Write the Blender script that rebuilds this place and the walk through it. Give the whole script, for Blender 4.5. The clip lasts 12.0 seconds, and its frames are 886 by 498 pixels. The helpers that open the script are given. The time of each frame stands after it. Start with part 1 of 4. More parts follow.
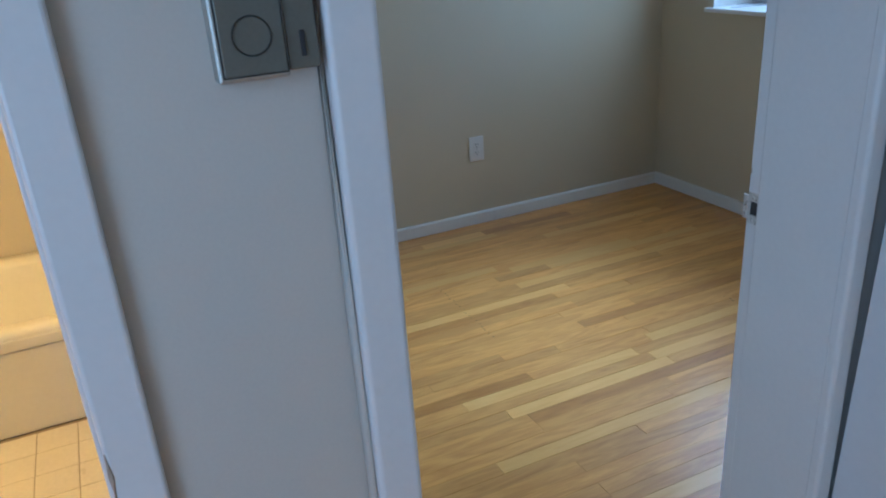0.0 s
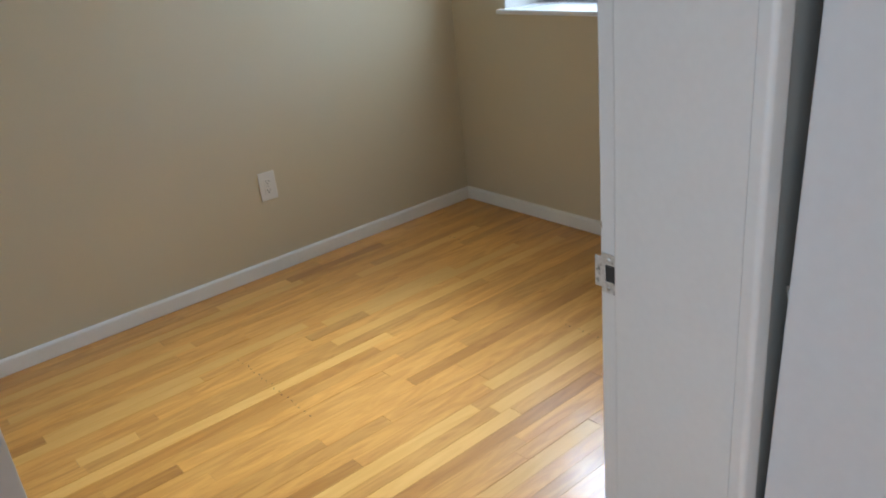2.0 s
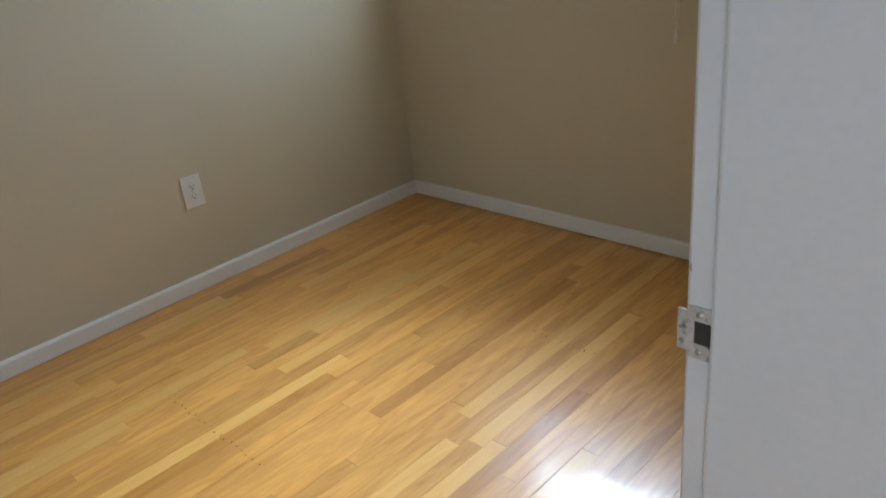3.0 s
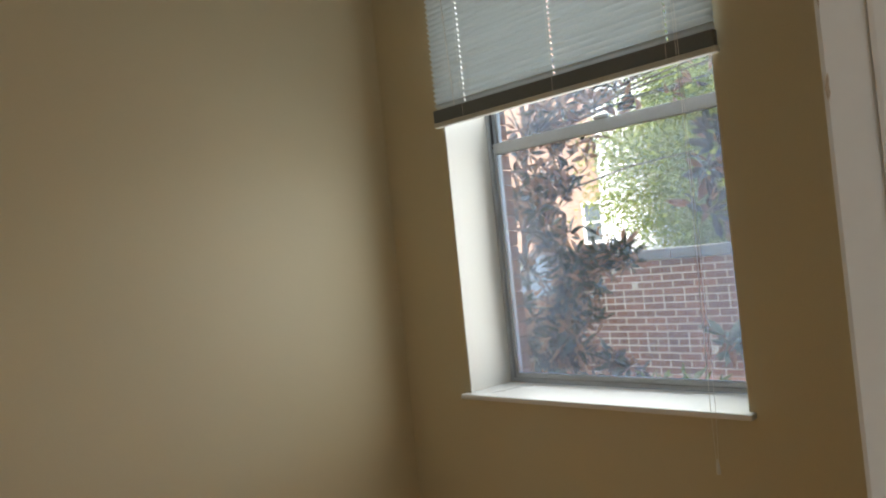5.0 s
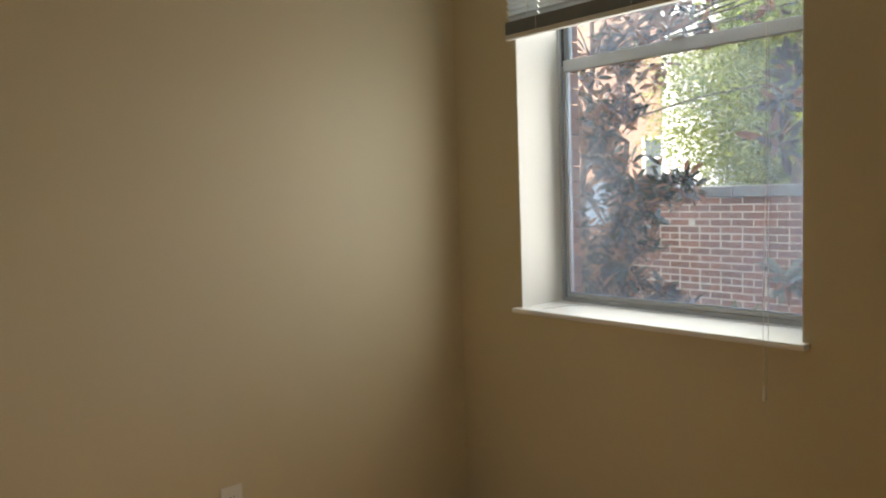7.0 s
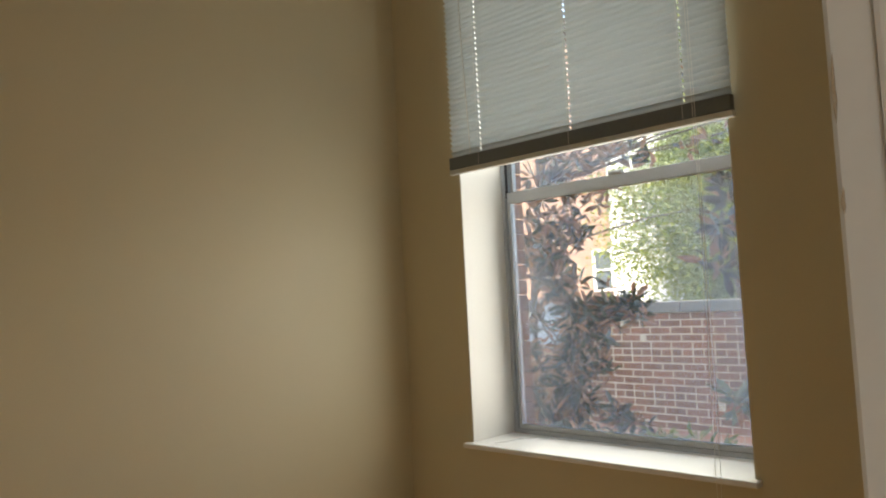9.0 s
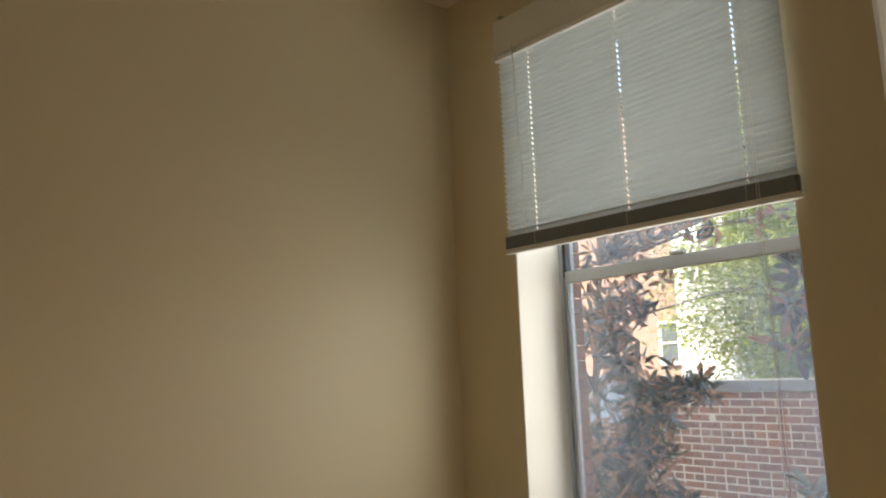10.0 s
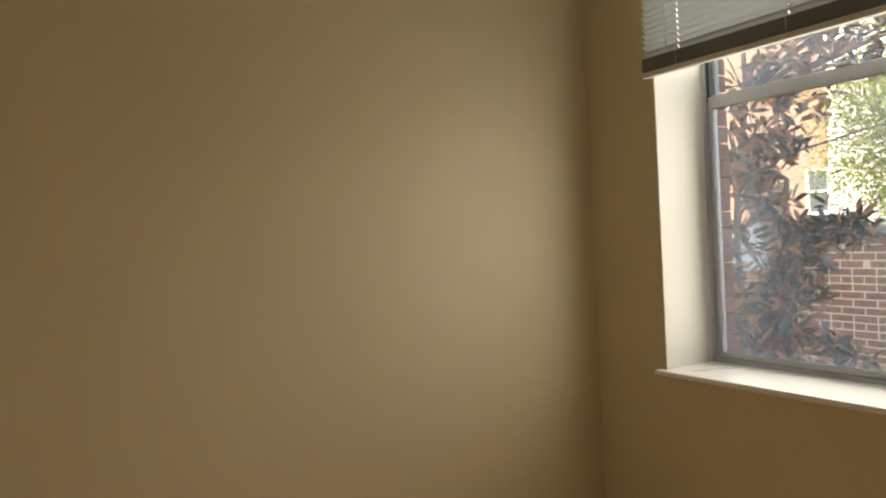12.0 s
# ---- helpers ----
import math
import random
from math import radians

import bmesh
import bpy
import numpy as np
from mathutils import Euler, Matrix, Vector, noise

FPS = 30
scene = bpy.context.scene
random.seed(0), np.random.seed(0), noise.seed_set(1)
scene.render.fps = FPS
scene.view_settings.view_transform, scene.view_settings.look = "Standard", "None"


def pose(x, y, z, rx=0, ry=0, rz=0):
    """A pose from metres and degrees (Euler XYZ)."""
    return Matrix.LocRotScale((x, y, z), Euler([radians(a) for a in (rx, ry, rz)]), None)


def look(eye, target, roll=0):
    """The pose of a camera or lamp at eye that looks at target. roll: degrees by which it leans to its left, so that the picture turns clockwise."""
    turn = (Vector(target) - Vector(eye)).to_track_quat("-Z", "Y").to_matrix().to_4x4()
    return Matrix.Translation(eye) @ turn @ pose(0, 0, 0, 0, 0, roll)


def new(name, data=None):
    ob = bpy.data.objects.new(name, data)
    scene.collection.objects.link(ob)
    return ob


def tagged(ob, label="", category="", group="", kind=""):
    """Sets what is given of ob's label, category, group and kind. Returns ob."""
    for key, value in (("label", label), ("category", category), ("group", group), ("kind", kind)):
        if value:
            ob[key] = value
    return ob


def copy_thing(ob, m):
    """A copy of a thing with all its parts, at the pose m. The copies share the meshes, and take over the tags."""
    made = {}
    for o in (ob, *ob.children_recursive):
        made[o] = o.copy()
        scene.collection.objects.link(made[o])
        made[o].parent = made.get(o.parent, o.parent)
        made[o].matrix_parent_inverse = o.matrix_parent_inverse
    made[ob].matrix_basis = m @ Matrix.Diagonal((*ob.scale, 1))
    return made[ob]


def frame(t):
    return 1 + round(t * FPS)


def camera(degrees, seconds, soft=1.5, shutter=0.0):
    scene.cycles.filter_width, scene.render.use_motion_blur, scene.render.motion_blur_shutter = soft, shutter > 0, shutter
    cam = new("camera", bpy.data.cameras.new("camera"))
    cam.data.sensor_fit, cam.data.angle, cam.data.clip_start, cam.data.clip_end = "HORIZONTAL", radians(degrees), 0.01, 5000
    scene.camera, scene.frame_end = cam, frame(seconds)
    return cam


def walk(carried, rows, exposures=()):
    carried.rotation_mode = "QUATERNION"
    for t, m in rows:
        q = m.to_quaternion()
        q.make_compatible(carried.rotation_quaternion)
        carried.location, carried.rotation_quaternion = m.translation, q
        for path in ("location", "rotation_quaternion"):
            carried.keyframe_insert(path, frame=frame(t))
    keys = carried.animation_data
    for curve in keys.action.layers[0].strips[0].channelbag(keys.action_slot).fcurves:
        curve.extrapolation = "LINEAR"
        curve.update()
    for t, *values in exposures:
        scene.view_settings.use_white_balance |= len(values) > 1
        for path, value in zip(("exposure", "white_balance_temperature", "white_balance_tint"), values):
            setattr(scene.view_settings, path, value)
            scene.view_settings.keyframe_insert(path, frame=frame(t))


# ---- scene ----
cam = camera(60.6, 12.0, 2.0)
PATH = [
    (0, (-2.803, -3.286, 1.395), (-2.058, -1.596, 0.628), -4.0),
    (0.5, (-2.808, -3.325, 1.391), (-1.831, -1.726, 0.692), -1.4),
    (1, (-2.700, -3.252, 1.392), (-1.655, -1.692, 0.705), -2.5),
    (1.5, (-2.569, -3.122, 1.367), (-1.496, -1.599, 0.64), -4.7),
    (2, (-2.511, -2.932, 1.352), (-1.375, -1.483, 0.571), -6.0),
    (2.5, (-2.465, -2.773, 1.354), (-1.26, -1.41, 0.523), -6.6),
    (3, (-2.37, -2.628, 1.306), (-1.116, -1.315, 0.468), -6.5),
    (3.4, (-2.328, -2.529, 1.347), (-0.974, -1.243, 0.63), -6.7),
    (3.5, (-2.3, -2.513, 1.371), (-0.937, -1.213, 0.698), -5.7),
    (3.7, (-2.279, -2.481, 1.4), (-0.869, -1.174, 0.849), -5.7),
    (5.3, (-2.227, -2.469, 1.539), (-0.815, -1.054, 1.612), -5.1),
    (5.5, (-2.233, -2.472, 1.542), (-0.827, -1.052, 1.626), -4.7),
    (6, (-2.229, -2.471, 1.535), (-0.847, -1.026, 1.596), -3.8),
    (6.5, (-2.235, -2.463, 1.499), (-0.897, -0.977, 1.460), -2.6),
    (6.7, (-2.252, -2.466, 1.477), (-0.934, -0.965, 1.383), -2.4),
    (8.3, (-2.313, -2.458, 1.461), (-0.95, -1.02, 1.193), -2.3),
    (8.5, (-2.216, -2.462, 1.494), (-0.824, -1.033, 1.354), -2.4),
    (9, (-2.236, -2.473, 1.556), (-0.821, -1.065, 1.688), -2.9),
    (9.5, (-2.204, -2.466, 1.600), (-0.858, -1.018, 1.900), -2.0),
    (10, (-2.189, -2.464, 1.605), (-0.902, -0.966, 1.922), -2.1),
    (10.5, (-2.186, -2.469, 1.597), (-0.969, -0.902, 1.848), -2.2),
    (11, (-2.142, -2.461, 1.576), (-0.977, -0.843, 1.732), -2.3),
    (11.5, (-2.146, -2.445, 1.543), (-1.034, -0.783, 1.605), -2.6),
    (12, (-2.119, -2.366, 1.519), (-1.101, -0.645, 1.483), -2.9),
]
EXPOSURES = [
    (0.0, 2.50, 4200, 3),
    (0.3, 2.68, 4700, 5),
    (0.6, 2.96, 5200, 7),
    (1.2, 3.10, 5300, 7),
    (2.0, 3.08, 5350, 7),
    (3.0, 2.94, 5250, 6),
    (3.7, 2.98, 5100, 5),
    (5.3, 2.42, 7200, 8),
    (6.7, 2.45, 7500, 9),
    (8.3, 2.90, 6300, 7),
    (8.9, 2.45, 7700, 9),
    (10.5, 2.48, 7800, 10),
    (12.0, 2.45, 8600, 11),
]
walk(cam, [(t, look(eye, target, roll)) for t, eye, target, roll in PATH], EXPOSURES)

# ---- light ----
SUN_ELEV, SUN_AZ = 52.0, 218.0   # the sun stands behind the house, over its roof
world = bpy.data.worlds.new("sky")
world.use_nodes = True
scene.world = world
wn = world.node_tree
sky = wn.nodes.new("ShaderNodeTexSky")
sky.sky_type = "NISHITA"
sky.sun_disc = False
sky.sun_elevation = radians(SUN_ELEV)
sky.sun_rotation = radians(90.0 - SUN_AZ)
wn.nodes["Background"].inputs["Strength"].default_value = 0.15
wn.links.new(sky.outputs["Color"], wn.nodes["Background"].inputs["Color"])


def lamp(name, kind, m, energy, color, **more):
    data = bpy.data.lights.new(name, kind)
    data.energy, data.color = energy, color
    for key, value in more.items():
        if key == "size":
            data.shape, data.size, data.size_y = "RECTANGLE", value[0], value[1]
        if key == "angle":
            data.angle = value
        if key == "radius":
            data.shadow_soft_size = value
        if key == "spread":
            data.spread = value
    ob = new(name, data)
    ob.matrix_world = m
    return ob


SUN_WAY = Vector((math.cos(radians(SUN_AZ)) * math.cos(radians(SUN_ELEV)), math.sin(radians(SUN_AZ)) * math.cos(radians(SUN_ELEV)), math.sin(radians(SUN_ELEV))))
lamp("sun", "SUN", look(SUN_WAY * 30, (0, 0, 0)), 2.9, (1.0, 0.95, 0.86), angle=radians(0.5))
# daylight in the bedroom window's opening: sky light that falls steeply, light off the garden that comes level, and light behind the blind
lamp("window_skylight", "AREA", look((0.08, -0.95, 1.62), (-0.71, -1.07, 0.98)), 0.85, (0.88, 0.94, 1.0), size=(0.80, 0.36), spread=radians(54))
lamp("window_garden_light", "AREA", look((0.22, -0.93, 1.52), (-0.78, -0.93, 1.52)), 1.6, (0.90, 0.96, 1.0), size=(0.92, 0.92))
lamp("window_light_above", "AREA", look((0.252, -0.93, 2.52), (-0.748, -0.93, 2.52)), 1.6, (0.93, 0.97, 1.0), size=(1.10, 0.85))
# unseen area lamp added in the hall's west opening to light the hall
lamp("hall_fill", "AREA", look((-4.21, -3.95, 1.45), (-2.2, -3.50, 1.35)), 4.3, (0.86, 0.94, 1.0), size=(1.3, 1.9))
lamp("bathroom_bulb", "POINT", Matrix.Translation((-3.4, -1.5, 2.55)), 14.5, (1.0, 0.50, 0.11), radius=0.06)

# ---- materials ----
MATS = {}


def material(name, color, rough=0.6, metal=0.0, vary=0.08, scale=6.0, fine=120.0, bump=0.15, dist=0.002, spec=0.5, per="", stain=None, transl=0.0, stretch=None, coat=0.0):
    """A surface with mottling at two scales and fine relief. per: object or island, for pieces that differ in tone."""
    if name in MATS:
        return MATS[name]
    m = bpy.data.materials.new(name)
    m.use_nodes = True
    nt = m.node_tree
    N, L = nt.nodes, nt.links
    b = N["Principled BSDF"]
    geo = N.new("ShaderNodeNewGeometry")
    src = geo.outputs["Position"]
    mp = N.new("ShaderNodeMapping")
    if stretch:
        mp.inputs["Scale"].default_value = stretch
    L.new(src, mp.inputs["Vector"])
    n1, n2 = N.new("ShaderNodeTexNoise"), N.new("ShaderNodeTexNoise")
    n1.inputs["Scale"].default_value, n1.inputs["Detail"].default_value = scale, 4
    n2.inputs["Scale"].default_value, n2.inputs["Detail"].default_value = fine, 3
    for n in (n1, n2):
        L.new(mp.outputs["Vector"], n.inputs["Vector"])
    add = N.new("ShaderNodeMath")
    add.operation = "ADD"
    L.new(n1.outputs["Fac"], add.inputs[0])
    L.new(n2.outputs["Fac"], add.inputs[1])
    tone = add.outputs[0]
    rng = N.new("ShaderNodeMapRange")
    rng.inputs["From Min"].default_value, rng.inputs["From Max"].default_value = 0.6, 1.4
    rng.inputs["To Min"].default_value, rng.inputs["To Max"].default_value = 1 - vary, 1 + vary
    L.new(tone, rng.inputs["Value"])
    value = rng.outputs["Result"]
    if per:
        if per == "object":
            info = N.new("ShaderNodeObjectInfo")
            r = info.outputs["Random"]
        else:
            r = geo.outputs["Random Per Island"]
        pr = N.new("ShaderNodeMapRange")
        pr.inputs["To Min"].default_value, pr.inputs["To Max"].default_value = 0.74, 1.26
        L.new(r, pr.inputs["Value"])
        mul = N.new("ShaderNodeMath")
        mul.operation = "MULTIPLY"
        L.new(value, mul.inputs[0])
        L.new(pr.outputs["Result"], mul.inputs[1])
        value = mul.outputs[0]
    hsv = N.new("ShaderNodeHueSaturation")
    hsv.inputs["Color"].default_value = (*color, 1)
    L.new(value, hsv.inputs["Value"])
    out = hsv.outputs["Color"]
    if stain:
        n3 = N.new("ShaderNodeTexNoise")
        n3.inputs["Scale"].default_value, n3.inputs["Detail"].default_value = stain[1], 6
        L.new(src, n3.inputs["Vector"])
        r3 = N.new("ShaderNodeMapRange")
        r3.inputs["From Min"].default_value, r3.inputs["From Max"].default_value = stain[2], stain[2] + 0.15
        L.new(n3.outputs["Fac"], r3.inputs["Value"])
        mix = N.new("ShaderNodeMix")
        mix.data_type = "RGBA"
        L.new(r3.outputs["Result"], mix.inputs["Factor"])
        L.new(out, mix.inputs["A"])
        mix.inputs["B"].default_value = (*stain[0], 1)
        out = mix.outputs["Result"]
    L.new(out, b.inputs["Base Color"])
    rr = N.new("ShaderNodeMapRange")
    rr.inputs["To Min"].default_value, rr.inputs["To Max"].default_value = max(0.02, rough - 0.08), min(1, rough + 0.08)
    L.new(n1.outputs["Fac"], rr.inputs["Value"])
    L.new(rr.outputs["Result"], b.inputs["Roughness"])
    b.inputs["Metallic"].default_value = metal
    b.inputs["Specular IOR Level"].default_value = spec
    if coat:
        b.inputs["Coat Weight"].default_value = coat
        b.inputs["Coat Roughness"].default_value = 0.15
    if bump:
        bp = N.new("ShaderNodeBump")
        bp.inputs["Strength"].default_value, bp.inputs["Distance"].default_value = bump, dist
        L.new(tone, bp.inputs["Height"])
        L.new(bp.outputs["Normal"], b.inputs["Normal"])
    if transl:
        tr = N.new("ShaderNodeBsdfTranslucent")
        L.new(out, tr.inputs["Color"])
        ms = N.new("ShaderNodeMixShader")
        ms.inputs["Fac"].default_value = transl
        L.new(b.outputs["BSDF"], ms.inputs[1])
        L.new(tr.outputs["BSDF"], ms.inputs[2])
        L.new(ms.outputs["Shader"], N["Material Output"].inputs["Surface"])
    MATS[name] = m
    return m


def oak(name, base, dark, spread):
    """Varnished oak strip: long grain along x, cathedral figure, each board in its own tone."""
    m = bpy.data.materials.new(name)
    m.use_nodes = True
    nt = m.node_tree
    N, L = nt.nodes, nt.links
    b = N["Principled BSDF"]
    geo = N.new("ShaderNodeNewGeometry")
    info = N.new("ShaderNodeObjectInfo")
    off = N.new("ShaderNodeVectorMath")
    off.operation = "SCALE"
    off.inputs[0].default_value = (7.0, 3.0, 5.0)
    L.new(info.outputs["Random"], off.inputs["Scale"])
    plus = N.new("ShaderNodeVectorMath")
    L.new(geo.outputs["Position"], plus.inputs[0])
    L.new(off.outputs["Vector"], plus.inputs[1])
    mp = N.new("ShaderNodeMapping")
    mp.inputs["Scale"].default_value = (1.8, 13.0, 1.0)
    L.new(plus.outputs["Vector"], mp.inputs["Vector"])
    grain, pores = N.new("ShaderNodeTexNoise"), N.new("ShaderNodeTexNoise")
    grain.inputs["Scale"].default_value, grain.inputs["Detail"].default_value, grain.inputs["Distortion"].default_value = 2.2, 5, 1.5
    L.new(mp.outputs["Vector"], grain.inputs["Vector"])
    mp2 = N.new("ShaderNodeMapping")
    mp2.inputs["Scale"].default_value = (9.0, 300.0, 1.0)
    L.new(plus.outputs["Vector"], mp2.inputs["Vector"])
    pores.inputs["Scale"].default_value, pores.inputs["Detail"].default_value = 1.5, 3
    L.new(mp2.outputs["Vector"], pores.inputs["Vector"])
    ramp = N.new("ShaderNodeValToRGB")
    ramp.color_ramp.elements[0].position, ramp.color_ramp.elements[1].position = 0.30, 0.62
    ramp.color_ramp.elements[0].color, ramp.color_ramp.elements[1].color = (*dark, 1), (*base, 1)
    sm = N.new("ShaderNodeMath")
    sm.operation = "MULTIPLY_ADD"
    sm.inputs[1].default_value = 0.22
    L.new(pores.outputs["Fac"], sm.inputs[0])
    sc = N.new("ShaderNodeMath")
    sc.operation = "MULTIPLY"
    sc.inputs[1].default_value = 0.80
    L.new(grain.outputs["Fac"], sc.inputs[0])
    L.new(sc.outputs[0], sm.inputs[2])
    L.new(sm.outputs[0], ramp.inputs["Fac"])
    pr = N.new("ShaderNodeMapRange")
    pr.inputs["To Min"].default_value, pr.inputs["To Max"].default_value = 1 - spread, 1 + spread
    L.new(info.outputs["Random"], pr.inputs["Value"])
    # broad patches where the varnish has darkened
    wear = N.new("ShaderNodeTexNoise")
    wear.inputs["Scale"].default_value, wear.inputs["Detail"].default_value = 1.7, 3
    L.new(geo.outputs["Position"], wear.inputs["Vector"])
    wr = N.new("ShaderNodeMapRange")
    wr.inputs["To Min"].default_value, wr.inputs["To Max"].default_value = 0.86, 1.12
    L.new(wear.outputs["Fac"], wr.inputs["Value"])
    mul = N.new("ShaderNodeMath")
    mul.operation = "MULTIPLY"
    L.new(pr.outputs["Result"], mul.inputs[0])
    L.new(wr.outputs["Result"], mul.inputs[1])
    hsv = N.new("ShaderNodeHueSaturation")
    L.new(ramp.outputs["Color"], hsv.inputs["Color"])
    L.new(mul.outputs[0], hsv.inputs["Value"])
    L.new(hsv.outputs["Color"], b.inputs["Base Color"])
    rr = N.new("ShaderNodeMapRange")
    rr.inputs["To Min"].default_value, rr.inputs["To Max"].default_value = 0.28, 0.42
    L.new(wear.outputs["Fac"], rr.inputs["Value"])
    L.new(rr.outputs["Result"], b.inputs["Roughness"])
    b.inputs["Coat Weight"].default_value = 0.5
    b.inputs["Coat Roughness"].default_value = 0.09
    bp = N.new("ShaderNodeBump")
    bp.inputs["Strength"].default_value, bp.inputs["Distance"].default_value = 0.18, 0.001
    L.new(sm.outputs[0], bp.inputs["Height"])
    L.new(bp.outputs["Normal"], b.inputs["Normal"])
    return m


PAINT = material("greige_wall_paint", (0.60, 0.525, 0.36), 0.55, vary=0.035, scale=2.2, fine=240, bump=0.10, dist=0.0008)
HALL_PAINT = material("hall_wall_paint", (0.56, 0.525, 0.455), 0.5, vary=0.035, scale=2.5, fine=220, bump=0.10, dist=0.0008)
CEIL = material("ceiling_paint", (0.80, 0.76, 0.68), 0.8, vary=0.04, scale=2.0, fine=160, bump=0.12, dist=0.001)
TRIM = material("white_trim_paint", (0.70, 0.69, 0.665), 0.34, vary=0.03, scale=5, fine=90, bump=0.12, dist=0.0008, stain=((0.5, 0.47, 0.42), 9.0, 0.70))
BASE_PAINT = material("white_baseboard_paint", (0.82, 0.80, 0.73), 0.34, vary=0.03, scale=5, fine=90, bump=0.12, dist=0.0008, stain=((0.5, 0.46, 0.38), 9.0, 0.70))
DOOR_WHITE = material("white_door_paint", (0.65, 0.65, 0.65), 0.4, vary=0.03, scale=1.6, fine=70, bump=0.1, dist=0.0008)
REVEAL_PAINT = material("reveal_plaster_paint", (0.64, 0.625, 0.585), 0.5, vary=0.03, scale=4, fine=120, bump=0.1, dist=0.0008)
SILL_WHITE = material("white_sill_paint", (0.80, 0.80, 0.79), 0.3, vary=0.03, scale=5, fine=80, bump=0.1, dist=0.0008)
CHIPPED = material("bare_chipped_wood", (0.42, 0.34, 0.25), 0.8, vary=0.3, scale=60, fine=300, bump=0.4)
PLASTIC = material("white_plastic", (0.76, 0.74, 0.68), 0.35, vary=0.02, scale=20, fine=200, bump=0.03)
DARK = material("dark_slot", (0.03, 0.03, 0.03), 0.6, vary=0.1, bump=0.0)
STEEL = material("worn_painted_steel", (0.62, 0.61, 0.58), 0.42, metal=0.65, vary=0.2, scale=90, fine=300, bump=0.3, stain=((0.20, 0.19, 0.17), 120.0, 0.56))
BOX_GREY = material("grey_green_enamel", (0.15, 0.147, 0.118), 0.4, metal=0.2, vary=0.08, scale=25, fine=200, bump=0.08)
BOX_TRIM = material("dull_metal_trim", (0.42, 0.41, 0.36), 0.35, metal=0.6, vary=0.12, scale=40, fine=200, bump=0.08)
ALU = material("grey_aluminium", (0.50, 0.52, 0.54), 0.45, metal=0.5, vary=0.1, scale=12, fine=150, bump=0.08)
ALU_DARK = material("dark_weather_strip", (0.05, 0.05, 0.055), 0.6, vary=0.1, bump=0.05)
SLAT = material("blind_slat_enamel", (0.61, 0.66, 0.67), 0.4, vary=0.03, scale=8, fine=100, bump=0.02, transl=0.05)
BLIND_RAIL = material("blind_rail_enamel", (0.66, 0.65, 0.60), 0.35, vary=0.04, scale=10, fine=100, bump=0.03)
# the rail hangs against the window; its backlit shade is in this colour
STACK = material("shaded_rail_enamel", (0.15, 0.165, 0.175), 0.5, vary=0.08, scale=10, fine=100, bump=0.05)
CORD = material("white_cord", (0.78, 0.77, 0.73), 0.8, vary=0.08, scale=60, fine=500, bump=0.2)
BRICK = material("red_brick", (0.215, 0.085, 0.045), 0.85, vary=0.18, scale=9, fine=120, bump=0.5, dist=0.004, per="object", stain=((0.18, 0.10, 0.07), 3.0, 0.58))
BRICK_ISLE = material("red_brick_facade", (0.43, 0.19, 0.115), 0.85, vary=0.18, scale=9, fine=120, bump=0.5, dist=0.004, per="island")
MORTAR = material("pale_mortar", (0.60, 0.50, 0.37), 0.95, vary=0.15, scale=14, fine=160, bump=0.5, dist=0.004)
COPING = material("grey_stone_coping", (0.17, 0.17, 0.155), 0.85, vary=0.15, scale=5, fine=90, bump=0.4, dist=0.004, stain=((0.16, 0.17, 0.14), 4.0, 0.55))
EARTH = material("garden_earth", (0.10, 0.085, 0.065), 0.95, vary=0.3, scale=5, fine=60, bump=0.8, dist=0.02)
LEAF_DARK = material("glossy_evergreen_leaf", (0.04, 0.052, 0.027), 0.14, vary=0.25, scale=12, fine=90, bump=0.05, spec=0.6, per="island", transl=0.10, coat=0.35)
LEAF_PALE = material("pale_garden_leaf", (0.28, 0.33, 0.23), 0.14, vary=0.25, scale=12, fine=90, bump=0.05, spec=0.8, per="island", transl=0.2, coat=0.8)
LEAF_BRONZE = material("bronze_leaf_underside", (0.34, 0.165, 0.085), 0.6, vary=0.25, scale=12, fine=90, bump=0.05, per="island", transl=0.15)
LEAF_LIGHT = material("bright_green_leaf", (0.20, 0.25, 0.045), 0.5, vary=0.3, scale=2, fine=40, bump=0.05, per="island", transl=0.45)
BARK = material("grey_brown_bark", (0.15, 0.11, 0.085), 0.9, vary=0.25, scale=15, fine=120, bump=0.6, dist=0.004)
SIDING = material("white_clapboard", (0.78, 0.77, 0.74), 0.6, vary=0.05, scale=2, fine=40, bump=0.1)
FARBRICK = material("weathered_orange_brick", (0.34, 0.20, 0.145), 0.9, vary=0.25, scale=3, fine=18, bump=0.3)


